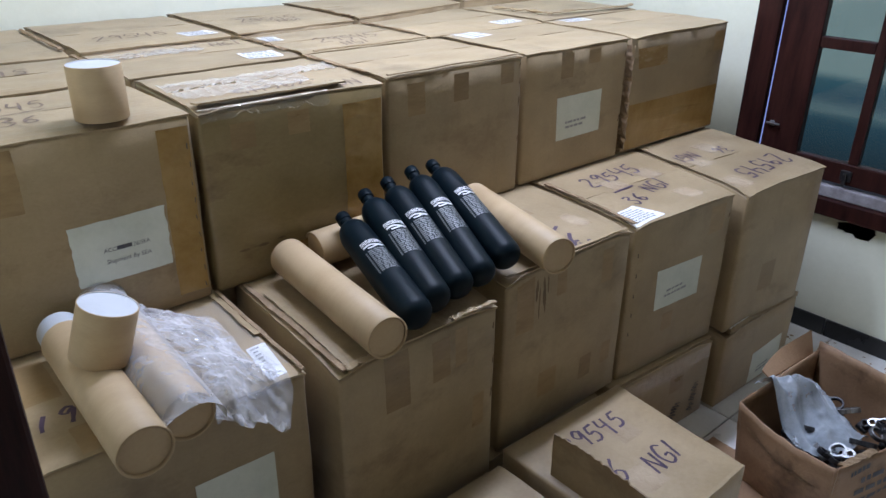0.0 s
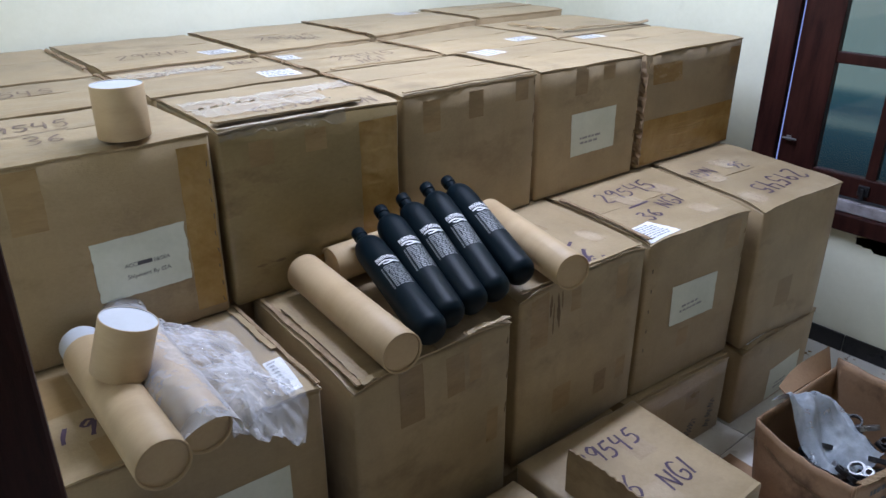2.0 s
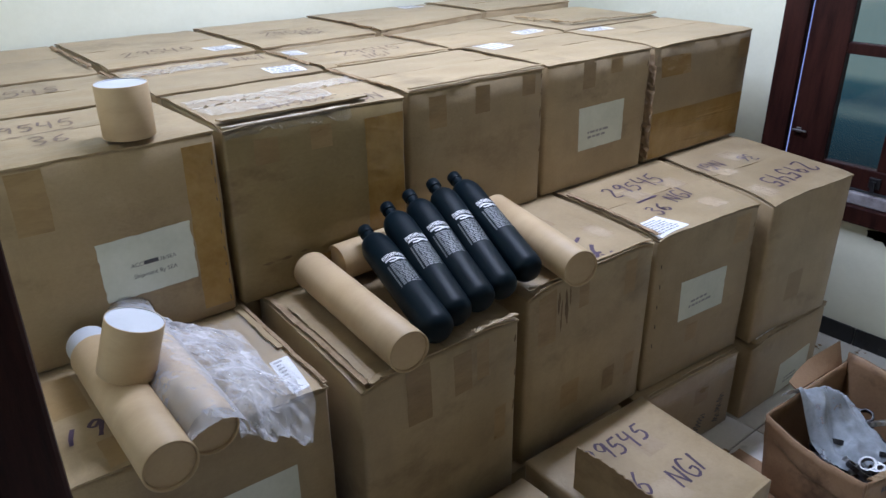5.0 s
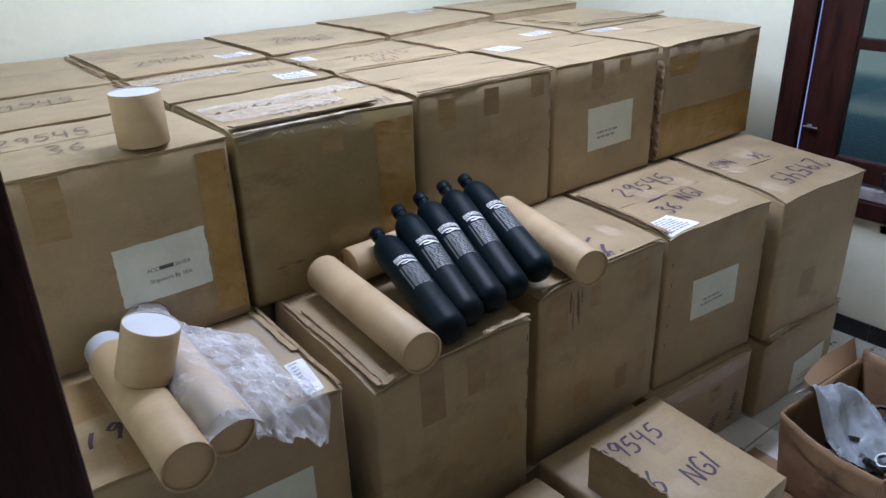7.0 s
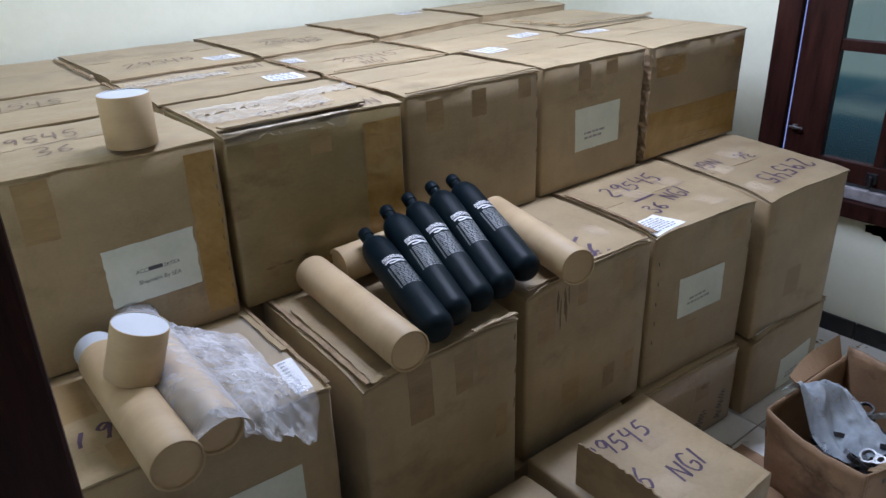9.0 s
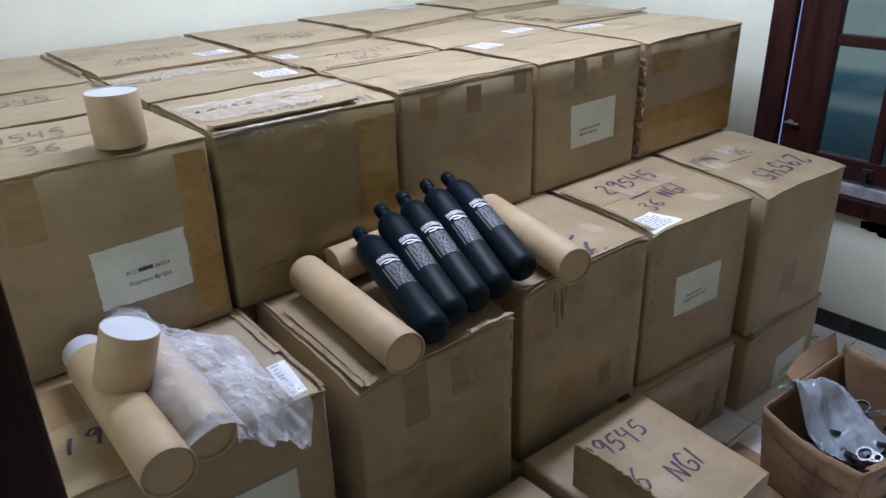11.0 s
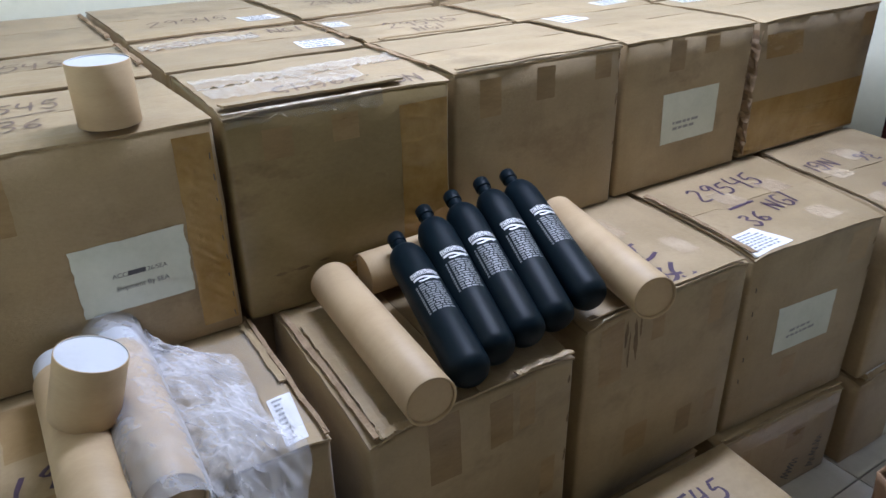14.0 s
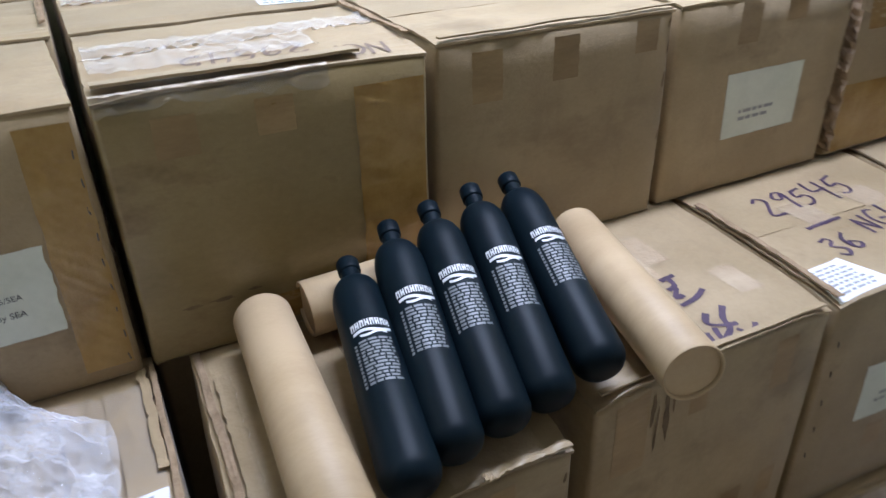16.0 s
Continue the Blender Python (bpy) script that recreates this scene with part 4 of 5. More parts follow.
# marker writing
writing(mid_i, "top", "29545", (1.135, -0.135), (1, 0.0), 0.075, MARKER, seed=1)
writing(mid_i, "top", "_", (1.17, -0.215), (1, 0.05), 0.08, MARKER, 0.010, seed=2)
writing(mid_i, "top", "36", (1.12, -0.300), (1, 0.06), 0.062, MARKER, seed=3)
writing(mid_i, "top", "NGI", (1.245, -0.270), (1, 0.05), 0.062, MARKER, seed=4)
writing(mid_j, "top", "29545", (1.872, -0.300), (-1, -0.06), 0.085, MARKER, 0.009, seed=5)
writing(mid_j, "top", "36", (1.82, -0.150), (-1, 0.05), 0.055, MARKER, seed=6)
writing(mid_j, "top", "NGI", (1.665, -0.115), (-1, 0.0), 0.065, MARKER, seed=7)
# an overlapped scrawl read from behind
STROKES["#"] = [[(0.66, 1.80), (1.04, 1.94)], [(0.86, 1.91), (0.80, 1.68), (0.57, 1.59), (0.78, 1.52), (0.51, 1.34), (0.71, 1.31)], [(1.18, 1.31), (0.84, 1.16), (0.41, 1.09)], [(0.62, 0.77), (0.41, 0.46), (0.68, 0.37), (0.90, 0.32)], [(1.07, 0.82), (0.79, 0.53), (0.66, 0.25), (0.44, 0.05), (0.28, 0.04), (0.33, 0.24), (0.42, 0.40)], [(0.74, 0.11), (0.89, 0.02), (1.11, 0.07), (1.18, 0.18)], [(0.17, 0.30), (0.04, 0.03)]]
writing(mid_h, "top", "#", (0.73, -0.38), (1, 0.0), 0.1, MARKER, 0.010, 0.0, seed=8)
writing(low_k, "top", "29545", (0.585, -0.572), (1, 0.0), 0.064, MARKER, 0.0075, seed=10)
writing(low_k, "top", "36", (0.560, -0.690), (1, -0.05), 0.064, MARKER, 0.0075, seed=11)
writing(low_k, "top", "NGI", (0.695, -0.735), (1, 0.03), 0.062, MARKER, 0.0075, seed=12)
writing(mid_f, "top", "19", (-0.432, -0.272), (0.98, 0.05), 0.055, MARKER, 0.008, 0.3, seed=13)
writing(low_l, "front", "~~~", (1.385, 0.03), (0.1, 1), 0.055, INK, 0.0035, seed=14)
writing(low_l, "front", "~~", (1.275, 0.03), (0.4, 1), 0.050, INK, 0.0040, seed=15)
writing(top_a, "top", "29545", (-0.385, 0.205), (1, 0.03), 0.055, FADED_MARKER, 0.006, seed=16)
writing(top_a, "top", "36", (-0.315, 0.085), (1, 0.03), 0.06, FADED_MARKER, 0.006, seed=17)
writing(top_a, "top", "_", (-0.31, 0.160), (1, 0.03), 0.12, FADED_MARKER, 0.005, seed=18)
writing(top_b, "top", "29545", (0.315, 0.105), (-1, 0.0), 0.055, FADED_MARKER, 0.006, seed=19)
writing(top_b, "top", "NGI", (0.42, 0.060), (-1, 0.0), 0.05, FADED_MARKER, 0.006, seed=20)
for x, y, s in ((0.10, 0.60, 21), (0.10, 0.86, 22), (0.62, 0.50, 23), (0.58, 0.92, 24), (-0.36, 0.55, 25)):
    writing(carton_at(x, y), "top", "29545", (x, y), (1, 0.02), 0.065, FADED_MARKER, 0.006, seed=s)
for x, y, s in ((0.345, 0.63, 26), (0.69, 0.86, 27), (0.66, 0.43, 28)):
    writing(carton_at(x, y), "top", "NGI", (x, y), (1, 0.02), 0.055, FADED_MARKER, 0.006, seed=s)


# ---- torn cardboard ----
def ragged_strip(c, a, b, width, seed, rise=0.010, mat=None):
    """A crumpled torn edge of cardboard, or a dark strip for a shaded gap, lying along a line of a carton's top."""
    a, b = Vector(a), Vector(b)
    d = (b - a).normalized()
    nrm = Vector((-d.y, d.x))
    at = c.matrix_basis.translation
    def shape(u, v):
        q = a + (b - a) * u + nrm * ((v - 0.5) * width * (0.9 + 0.35 * noise.noise(Vector((u * 20, seed, v * 3)))) + 0.0025 * noise.noise(Vector((u * 5, seed, 1))))
        up = laid(c, "top", min(max(q.x, at.x - 0.2), at.x + 0.2), min(max(q.y, at.y - 0.17), at.y + 0.17), 0.004)
        z = up.z if up else c.get("rim", 0.41)
        return (q.x - at.x, q.y - at.y, z + rise * (0.30 + 0.35 * noise.noise(Vector((u * 5, v * 1.5, seed * 3))) + 0.8 * max(0, 0.12 - u) / 0.12 * noise.noise(Vector((u * 30, v * 3, seed)))))
    return part("torn_edge", plate(48, 3, shape, 0.003), mat or CARD_EDGE, c, "ragged torn cardboard edge or dark gap strip")


ragged_strip(mid_g, (0.050, -0.430), (0.066, -0.002), 0.012, 1, 0.005)
ragged_strip(mid_g, (0.068, -0.428), (0.086, -0.082), 0.024, 2, 0.004, CARDBOARD)
ragged_strip(mid_g, (0.054, -0.428), (0.134, -0.434), 0.020, 3, 0.010, CARDBOARD)
ragged_strip(mid_f, (-0.010, -0.384), (0.002, -0.002), 0.009, 4, 0.003)
ragged_strip(mid_f, (-0.016, -0.222), (-0.012, -0.002), 0.014, 5, 0.004, CARDBOARD)
ragged_strip(mid_g, (0.314, -0.428), (0.442, -0.425), 0.014, 6, 0.014, CARDBOARD)
ragged_strip(mid_i, (1.000, -0.385), (1.040, -0.03), 0.014, 7, 0.010)
ragged_strip(low_m, (1.480, -0.458), (1.926, -0.470), 0.030, 8, 0.022, CARDBOARD)
ab = top_b.matrix_basis.translation
part("lifted_lip", plate(30, 5, lambda u, v: (0.016 + 0.345 * u - ab.x, 0.034 - 0.039 * v + 0.002 * noise.noise(Vector((u * 9, v, 2))) - ab.y, TOP - SAG + 0.0035 + 0.0055 * v * (1 - u * 0.35) + 0.0012 * noise.noise(Vector((u * 6, v * 2, 7)))), 0.004), CARDBOARD, top_b, "lifted front lip of the top flap")
def film_lip(u, v):
    """Clear tape film folded over the front top edge, with a wavy hanging hem."""
    hang = 0.024 + 0.014 * noise.noise(Vector((u * 5, 3.1, 0))) + 0.008 * noise.noise(Vector((u * 17, 1.7, 0)))
    w = max(0.0, v - 0.4) / 0.6
    top_y, crinkle = -0.005 - 0.008 * min(v / 0.4, 1.0), noise.noise(Vector((u * 24, v * 7, 5)))
    return (0.010 + 0.30 * u - ab.x, top_y - 0.004 * w + 0.003 * crinkle * w - ab.y, TOP - SAG - 0.002 + 0.0016 * crinkle * (1 - w) - hang * w)


part("clear_tape", plate(44, 14, film_lip, 0.0008), HEM_TAPE, top_b, "crinkled clear tape folded over the edge")
# torn edges along the gaps, coloured dark to stand in for shaded crevices
for (x0, y0), (x1, y1), s in (((-0.017, 0.44), (-0.016, 0.70), 10), ((-0.016, 0.78), (-0.015, 1.20), 11), ((0.930, 0.80), (0.925, 1.05), 12)):
    ragged_strip(carton_at((x0 + x1) / 2 - 0.05, (y0 + y1) / 2), (x0, y0), (x1, y1), 0.012, s, 0.013)
for (x0, y0), (x1, y1), s in (((0.462, 0.06), (0.462, 0.34), 51), ((0.468, 0.44), (0.470, 0.72), 52), ((0.932, 0.46), (0.930, 0.74), 53)):
    ragged_strip(carton_at((x0 + x1) / 2 - 0.05, (y0 + y1) / 2 - 0.03), (x0, y0), (x1, y1), 0.012, s, 0.007)
# a torn flap lifted on the row behind
ragged_strip(carton_at(1.78, 0.60), (1.60, 0.500), (2.06, 0.462), 0.030, 41, 0.026, CARDBOARD)
ragged_strip(carton_at(1.78, 0.60), (1.575, 0.76), (1.600, 0.52), 0.022, 42, 0.020, CARDBOARD)
ragged_strip(carton_at(0.70, 0.55), (0.52, 0.385), (0.93, 0.390), 0.010, 43, 0.006, CARDBOARD)
# worn front edges
for c, x0, x1, y, s in ((top_c, 0.49, 0.945, 0.010, 32), (mid_h, 0.52, 0.965, -0.382, 35), (low_l, 0.965, 1.43, -0.412, 36), (low_k, 0.50, 0.86, -0.846, 37)):
    ragged_strip(c, (x0, y), (x1, y - (0.020 if c is low_l else 0)), 0.011, s, 0.003, CARDBOARD)
# the loose flap and torn side of the carton by the window wall
at = top_e.matrix_basis.translation


def torn_side(u, v):
    z = 0.02 + u * 0.34
    return (1.462 - at.x + 0.012 * noise.noise(Vector((u * 14, v * 2, 4.0))), 0.012 - at.y - 0.010 + v * 0.03, z)


bm = plate(30, 2, torn_side, 0.003)
for v in bm.verts:
    v.co.x += 0.004 * noise.noise(v.co * 60)
part("torn_edge", bm, CARD_EDGE, top_e, "ragged torn cardboard side")
part("torn_flap", plate(6, 6, lambda u, v: (1.445 - at.x + 0.034 * u + 0.006 * v, 0.006 - at.y - 0.004 * v, 0.385 - 0.055 * v - 0.01 * u), 0.003), CARDBOARD, top_e, "pale folded cardboard flap")

# the upright torn flap of the opened carton
at_k = low_k.matrix_basis.translation


bm = bmesh.new()
cols = []
for i in range(41):
    u = i / 40
    y = -0.572 - 0.275 * u
    jag = 0.007 * noise.noise(Vector((u * 16, 0, 2))) + 0.004 * noise.noise(Vector((u * 45, 1, 2)))
    cols.append([bm.verts.new((0.498 + 0.004 * s - at_k.x + 0.006 * math.sin(u * 5) * h, y + (0.006 * noise.noise(Vector((h * 9, u, 5))) if i in (0, 40) else 0) - at_k.y, FLAT - 0.002 + h * (0.119 + jag))) for s in (0, 1) for h in (0, 0.35, 0.7, 1)])
for a, b in zip(cols, cols[1:]):
    for k in range(3):
        bm.faces.new((a[k], b[k], b[k + 1], a[k + 1]))
        bm.faces.new((a[k + 4], a[k + 5], b[k + 5], b[k + 4]))
    bm.faces.new((a[3], b[3], b[7], a[7]))
    bm.faces.new((a[0], a[4], b[4], b[0]))
for a in (cols[0], cols[-1]):
    for k in range(3):
        bm.faces.new((a[k], a[k + 1], a[k + 5], a[k + 4]))
part("upright_flap", bm, CARDBOARD, low_k, "upright torn flap with a ragged edge")


# ---- clear plastic bag over the second tube ----
def bag():
    b = thing("plastic_bag", pose(-0.186, -0.230, SAG), "crumpled clear plastic bag pulled over a cardboard tube", "plastic bag")
    cx, r = -0.238, R + 0.004
    def spread(u):
        return 0.020 + 0.095 * min(1, max(0, (u - 0.06) / 0.22)) + 0.022 * u - 0.02 * max(0, (u - 0.92) / 0.08)
    for layer in range(2):
        bm = bmesh.new()
        nu, nv = 120, 96
        grid = []
        for i in range(nu + 1):
            u = i / nu
            row = []
            for j in range(nv + 1):
                v = j / nv
                y = -0.008 - (0.450 if v >= 0.5 else 0.450 + 0.040 * u) * u
                xc = cx - 0.012 * u
                if v < 0.5:
                    ang = math.pi * (0.90 - 1.84 * v)
                    x, z = xc + r * math.cos(ang) * 1.04, R + 0.008 + r * math.sin(ang) * (1.02 + 0.02 * layer)
                    z = max(z, 0.004)
                    wr = 0.35
                else:
                    w = (v - 0.5) / 0.5
                    x = xc + r * 1.04 + w * (spread(u) + 0.03 * noise.noise(Vector((u * 4, layer, 1))))
                    z = 0.010 + 0.042 * (1 - w) ** 1.6 + layer * 0.016 * math.sin(math.pi * min(1, w * 1.1))
                    wr = 1.0
                    y -= 0.014 * w * (1 if u > 0.6 else 0.3)
                p = Vector((x * 17 + y * 3, y * 8, 3.3 * layer))
                ridge = 0.45 - abs(noise.noise(p)) * 1.7
                fine = 0.5 - abs(noise.noise(Vector((x * 42 + y * 9, y * 30, 5 + layer)))) * 1.8
                sharp = 0.5 - abs(noise.noise(Vector((x * 85, y * 70, 9 + layer)))) * 1.8
                lift = wr * (0.015 * ridge + 0.0085 * fine + 0.004 * sharp) * (0.55 + 0.75 * u)
                z += lift if v >= 0.5 else 0.55 * max(0.0, lift)
                # the mouth gathers and hangs over the front edge
                if u > 0.86:
                    over = (u - 0.86) / 0.14
                    if y < -0.412:
                        z -= (-0.412 - y) * (1.0 if v > 0.5 else 0.1)
                    x += 0.012 * over * noise.noise(Vector((v * 9, layer, 9)))
                    y -= (0.028 if v >= 0.5 else 0.004) * over * (noise.noise(Vector((v * 7, layer * 2, 4))) + (0.35 if 0.6 < v < 0.8 else 0.0))
                if u < 0.1:
                    z += 0.02 * (0.1 - u) / 0.1 * (1 if v < 0.5 else 0.4)
                z = max(z, 0.0095 if y > -0.41 else -0.12)
                row.append(bm.verts.new((x + 0.19, y + 0.25, z)))
            grid.append(row)
        for i in range(nu):
            for j in range(nv // 2 if layer else 0, nv):
                bm.faces.new((grid[i][j], grid[i + 1][j], grid[i + 1][j + 1], grid[i][j + 1]))
        part("film" if layer else "under_film", bm, CLEAR_FILM, b, smooth=True)
    return b


bag()


# ---- the open carton of metal parts on the floor ----
def open_carton():
    top = ((1.14, -0.965), (1.60, -1.06), (1.665, -0.680), (1.212, -0.660))
    foot = ((1.165, -0.965), (1.59, -1.04), (1.645, -0.700), (1.232, -0.680))
    h = 0.265
    mid = Vector((1.40, -0.84))
    c = thing("open_carton", pose(mid.x, mid.y, 0), "worn open brown carton on the floor, full of loose metal parts", "carton")
    names = ("front_side", "window_side", "back_side", "stack_side")
    for k in range(4):
        a0, a1, b0, b1 = Vector(foot[k]) - mid, Vector(foot[(k + 1) % 4]) - mid, Vector(top[k]) - mid, Vector(top[(k + 1) % 4]) - mid
        out = Vector((a1 - a0).to_tuple()).normalized()
        out = Vector((out.y, -out.x))
        bm = bmesh.new()
        skins = []
        n, m = 20, 10
        for side in (0.0, 1.0):
            face = []
            for i in range(n + 1):
                col = []
                for j in range(m + 1):
                    u, v = i / n, j / m
                    p = (a0 * (1 - u) + a1 * u) * (1 - v) + (b0 * (1 - u) + b1 * u) * v
                    belly = 0.016 * math.sin(math.pi * u) * math.sin(math.pi * min(1, v * 1.1)) + 0.004 * noise.noise(Vector((u * 5, v * 5, k)))
                    p = p + out * (belly - side * 0.005)
                    dip = (0.022 * math.sin(math.pi * u) + 0.006 * noise.noise(Vector((u * 9, k, 1)))) * v if k in (3, 0) else (0.004 * noise.noise(Vector((u * 9, k, 1))) - (0.030 if k == 1 else 0.0)) * v
                    col.append(bm.verts.new((p.x, p.y, v * h - dip)))
                face.append(col)
            skins.append(face)
        o, q = skins
        for i in range(n):
            for j in range(m):
                bm.faces.new((o[i][j], o[i + 1][j], o[i + 1][j + 1], o[i][j + 1]))
                bm.faces.new((q[i][j], q[i][j + 1], q[i + 1][j + 1], q[i + 1][j]))
            bm.faces.new((o[i][m], o[i + 1][m], q[i + 1][m], q[i][m]))
            bm.faces.new((o[i][0], q[i][0], q[i + 1][0], o[i + 1][0]))
        for i in (0, n):
            for j in range(m):
                bm.faces.new((o[i][j], o[i][j + 1], q[i][j + 1], q[i][j]))
        part("side", bm, RED_CARD, c, smooth=True)
    bm = bmesh.new()
    bm.faces.new([bm.verts.new((*(Vector(q) - mid), 0.004)) for q in foot])
    bmesh.ops.solidify(bm, geom=bm.faces[:], thickness=0.003)
    part("bottom", bm, RED_CARD, c)
    # flaps folded outwards: one by the stack, standing up at the back corner
    bl, br = Vector(top[3]) - mid, Vector(top[2]) - mid
    fl = Vector(top[0]) - mid
    part("flap", plate(10, 6, lambda u, v: (bl.x + 0.19 + 0.25 * u, bl.y + 0.004 - 0.015 * u + 0.030 * v + 0.012 * math.sin(u * 4) * v, h - 0.012 + (0.018 + 0.055 * u) * v), 0.0045), RED_CARD, c)
    part("torn_edge", plate(14, 2, lambda u, v: (fl.x + 0.03 + 0.13 * u, fl.y + 0.012 - 0.030 * u - 0.02 * v, h - 0.008 + 0.008 * noise.noise(Vector((u * 9, v, 3)))), 0.004), CARD_EDGE, c, "ragged torn cardboard edge or dark gap strip")
    a, b = Vector(foot[3]) - mid, Vector(foot[0]) - mid
    part("crease", plate(24, 1, lambda u, v: (a.x * (1 - u) + b.x * u - 0.016 * math.sin(math.pi * u) - 0.006 - 0.0155 * (0.75 - 0.2 * u), a.y * (1 - u) + b.y * u, h * (0.78 - 0.30 * u * (1.4 - u)) + 0.004 * v + 0.004 * noise.noise(Vector((u * 6, 1, 1)))), 0.003), CARD_EDGE, c, "pale fold crease")
    return c, h


parts_carton, BOX_H = open_carton()
print_bars(parts_carton, "front", ((1.22, 0.10), (1.46, 0.09), (1.46, 0.19), (1.22, 0.20)), 3, INK, 31, 0.9)
print_bars(parts_carton, "front", ((1.20, 0.205), (1.30, 0.203), (1.30, 0.235), (1.20, 0.236)), 1, INK, 32, 0.9)


def ring(bm, r_out, r_in, h, m):
    src = lathe([(r_in, 0), (r_out - 0.001, 0), (r_out, 0.001), (r_out, h - 0.001), (r_out - 0.001, h), (r_in, h)], 20, True)
    me = bpy.data.meshes.new("ring_source")
    src.to_mesh(me)
    src.free()
    me.transform(m)
    bm.from_mesh(me)
    bpy.data.meshes.remove(me)


def parts_heap():
    """The loose black and grey parts that fill the carton."""
    rnd = random.Random(11)
    bm = bmesh.new()
    for k in range(110):
        u, v = rnd.uniform(0.05, 0.95), rnd.uniform(0.08, 0.92)
        x, y = 1.22 + 0.37 * u + 0.03 * v, -0.99 + 0.28 * v - 0.05 * u
        m = pose(x, y, rnd.uniform(0.02, 0.135) + 0.03 * math.sin(math.pi * u), rnd.uniform(0, 180), rnd.uniform(0, 180), rnd.uniform(0, 360))
        r = rnd.uniform(0.010, 0.020)
        ring(bm, r, r * 0.6, rnd.uniform(0.010, 0.035), m)
    tagged(link("metal_parts_heap", bm, BLACK_RUBBER, smooth=False), "heap of small black metal parts in an open carton", "metal parts", kind="stuff")


parts_heap()


def clamp(m, mat, label):
    """A two-hole barrel clamp: a large and a small ring in one plate."""
    c = thing("clamp_ring", m, label, "clamp", "loose clamps")
    bm = bmesh.new()
    ring(bm, 0.023, 0.0175, 0.014, pose(0, 0, 0))
    ring(bm, 0.014, 0.0085, 0.014, pose(0.033, 0, 0))
    for s in (-1, 1):
        box(bm, 0.012, 0.032, s * 0.0135 - 0.003, s * 0.0135 + 0.003, 0.0005, 0.0135, 0.001)
    part("clamp_body", bm, mat, c)
    part("screw", lathe([(0, -0.004), (0.003, -0.004), (0.003, 0.018), (0, 0.018)], 12), STEEL, c).matrix_basis = pose(0.017, 0, 0.007, 90, 0, 0)


rnd = random.Random(4)
clamp(pose(1.300, -0.915, 0.200, 30, -14, 265), ALUMINIUM, "bright aluminium two-hole clamp on the heap")
for k in range(14):
    u, v = rnd.random(), rnd.random()
    clamp(pose(1.25 + 0.30 * u, -0.96 + 0.22 * v - 0.03 * u, 0.165 + 0.03 * rnd.random(), rnd.uniform(-50, 50), rnd.uniform(-50, 50), rnd.uniform(0, 360)), STEEL if k % 3 == 0 else BLACK_RUBBER, "loose two-hole clamp among the metal parts")


def cloudy_bag():
    """The creased bag pushed down into the open carton."""
    b = thing("cloudy_plastic_bag", pose(1.335, -0.775, 0.17), "creased cloudy plastic bag in an open carton", "plastic bag")
    bm = bmesh.new()
    nu, nv = 44, 44
    grid = []
    for i in range(nu + 1):
        row = []
        for j in range(nv + 1):
            u, v = i / nu, j / nv
            x = -0.100 + 0.205 * v + 0.075 * u + 0.02 * noise.noise(Vector((u * 3, v * 2, 1)))
            y = -0.115 + 0.24 * u - 0.05 * v + 0.015 * noise.noise(Vector((v * 5, u * 2, 6)))
            peak = math.exp(-((u - 0.80) / 0.26) ** 2) * (1.0 - 0.45 * v)
            fold = 0.5 - abs(noise.noise(Vector((u * 2.6 + v * 1.6, v * 2.6 - u * 1.2, 2.0)))) * 1.7
            z = 0.016 + 0.135 * peak + 0.034 * fold + 0.005 * noise.noise(Vector((u * 11, v * 11, 5)))
            row.append(bm.verts.new((x, y, z)))
        grid.append(row)
    for i in range(nu):
        for j in range(nv):
            bm.faces.new((grid[i][j], grid[i + 1][j], grid[i + 1][j + 1], grid[i][j + 1]))
    part("film", bm, CLOUDY_FILM, b, smooth=True)


cloudy_bag()


# ---- the torn piece of cardboard on the floor between the cartons ----
def floor_scrap():
    c = thing("cardboard_scrap", pose(1.10, -0.66, 0), "torn flat piece of brown cardboard on the floor beside cartons", "cardboard")
    def shape(u, v):
        ragged = 0.012 * noise.noise(Vector((u * 9, v * 9, 4))) if u in (0.0, 1.0) or v in (0.0, 1.0) else 0.0
        return (-0.205 + 0.41 * u + 0.03 * v + ragged, -0.17 + 0.31 * v - 0.03 * u + ragged, 0.0065 + 0.004 * abs(noise.noise(Vector((u * 4, v * 4, 2)))))
    part("sheet", plate(16, 12, shape, 0.004), RED_CARD, c)
    part("torn_strip", plate(18, 2, lambda u, v: (-0.17 + 0.36 * u, 0.128 - 0.012 * u + 0.02 * v, 0.0145 + 0.005 * abs(noise.noise(Vector((u * 9, v, 6))))), 0.003), CARD_EDGE, c, "pale torn edge")


floor_scrap()


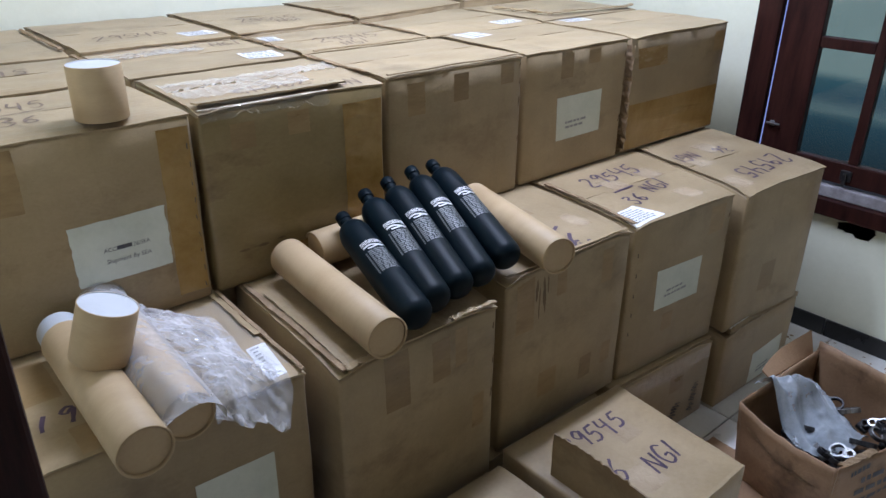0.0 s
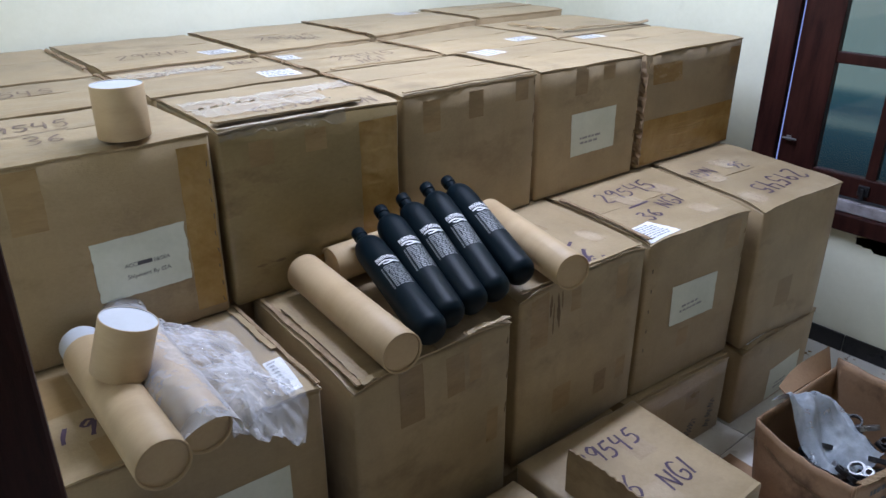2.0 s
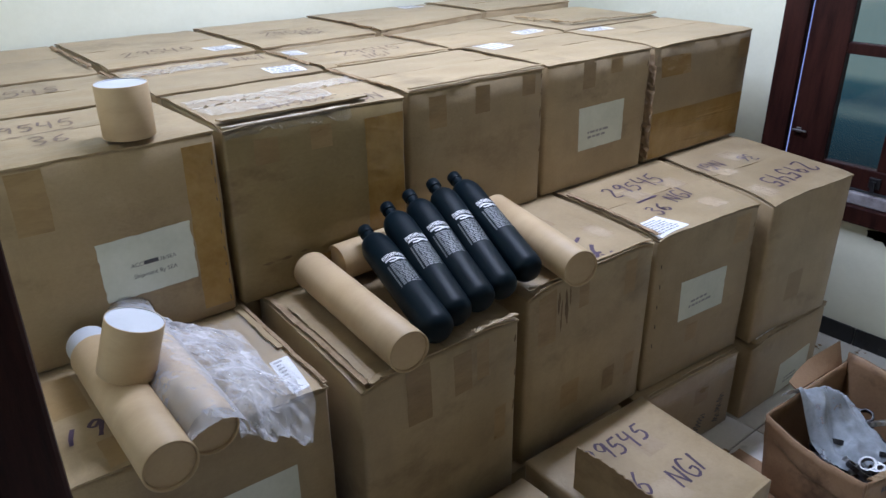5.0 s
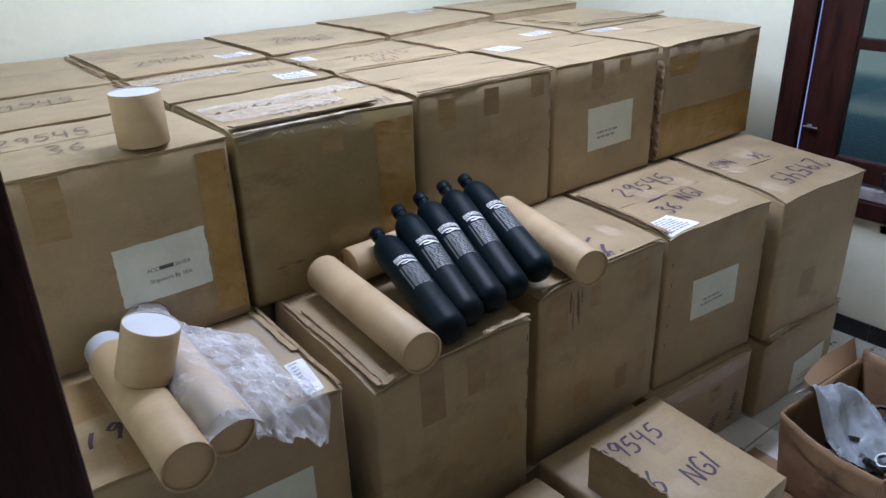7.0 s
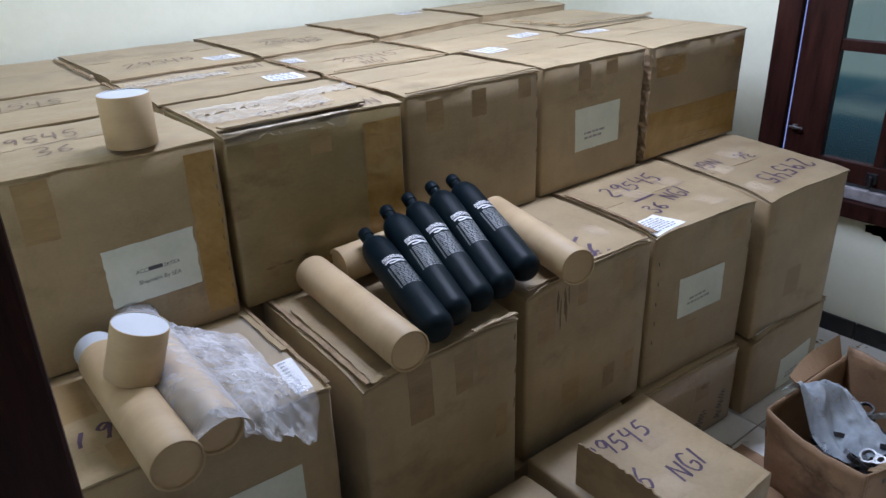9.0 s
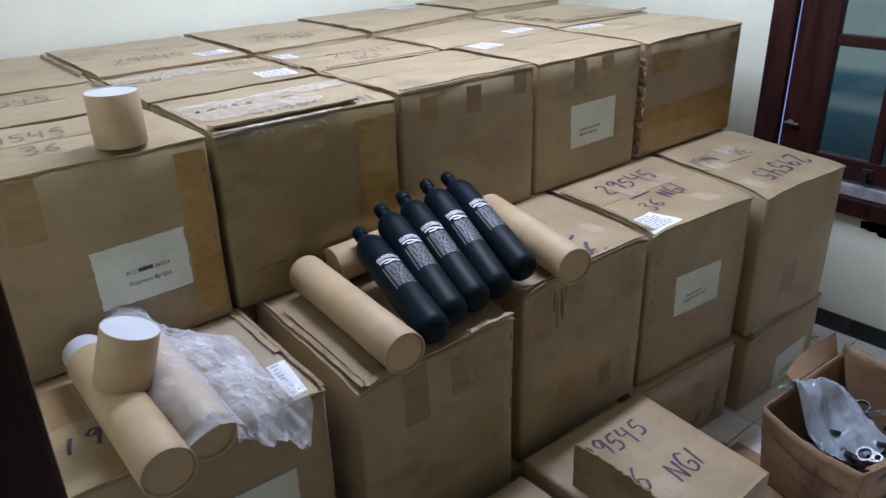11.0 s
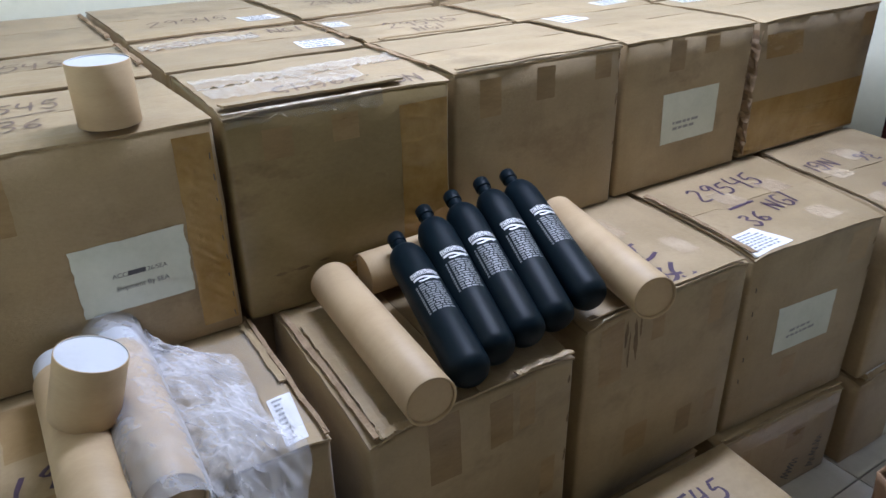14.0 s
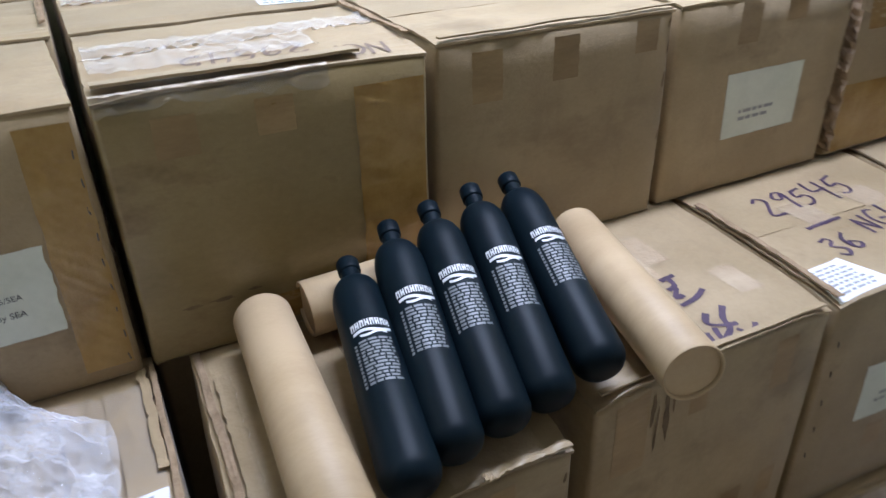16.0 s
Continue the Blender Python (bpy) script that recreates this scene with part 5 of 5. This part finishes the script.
# ---- the ceiling light ----
def ceiling_light():
    f = thing("ceiling_light", pose(LAMP[0], LAMP[1], HIGH), "white tube light fitting on the ceiling", "ceiling light")
    part("housing", slab(-0.62, 0.62, -0.04, 0.04, -0.045, 0.0, 0.006), CEILING, f)


ceiling_light()

# ---- peeled paint and floor tiles ----
bm = bmesh.new()
spots = []
for k in range(36):
    a = 2 * math.pi * k / 36
    w = 1 + 0.35 * noise.noise(Vector((math.cos(a) * 2.2, math.sin(a) * 2.2, 3)))
    dy, dz = 0.068 * w * math.cos(a), 0.020 * w * math.sin(a)
    spots.append(bm.verts.new((0, dy, dz - (0.016 if -0.05 < dy < 0.0 and dz < 0 else 0) - 0.18 * abs(dy) * (1 if dy > 0 and dz < 0 else 0))))
bm.faces.new(spots)
bmesh.ops.solidify(bm, geom=bm.faces[:], thickness=0.002)
patch = link("peeled_patch", bm, PLASTER)
patch.matrix_world = pose(EAST - 0.002, -0.515, 0.464)
tagged(patch, "dark bare patch where the wall paint has peeled", "wall damage", kind="structure")

tiles = bpy.data.meshes.new("floor_tile")
bm = slab(-0.198, 0.198, -0.198, 0.198, -0.006, 0.0, 0.0012)
bm.to_mesh(tiles)
bm.free()
tiles.materials.append(FLOOR_TILE)
ground = bpy.data.objects["floor"]
for i in range(9):
    for j in range(12):
        x, y = WEST - 0.85 + 0.2 + i * 0.4, SOUTH + 0.2 + j * 0.4 - 0.03
        if x < EAST + 0.1 and y < NORTH:
            t = new("floor_tile", tiles)
            t.parent = ground
            t.location = (x, y, 0)


# crumbs and torn paper on the floor by the window wall
rnd = random.Random(21)
bm = bmesh.new()
for k in range(130):
    x, y, r = rnd.uniform(1.90, 2.22), rnd.uniform(-0.95, -0.15), rnd.uniform(0.002, 0.010)
    m = pose(x, y, 0.0012, rnd.uniform(-8, 8), rnd.uniform(-8, 8), rnd.uniform(0, 360)) @ Matrix.Diagonal((r, r * rnd.uniform(0.3, 1), 0.0012, 1))
    bmesh.ops.create_icosphere(bm, subdivisions=1, radius=1.0, matrix=m)
tagged(link("floor_crumbs", bm, CARD_EDGE), "scattered cardboard crumbs on the tiled floor", "crumbs", kind="stuff")
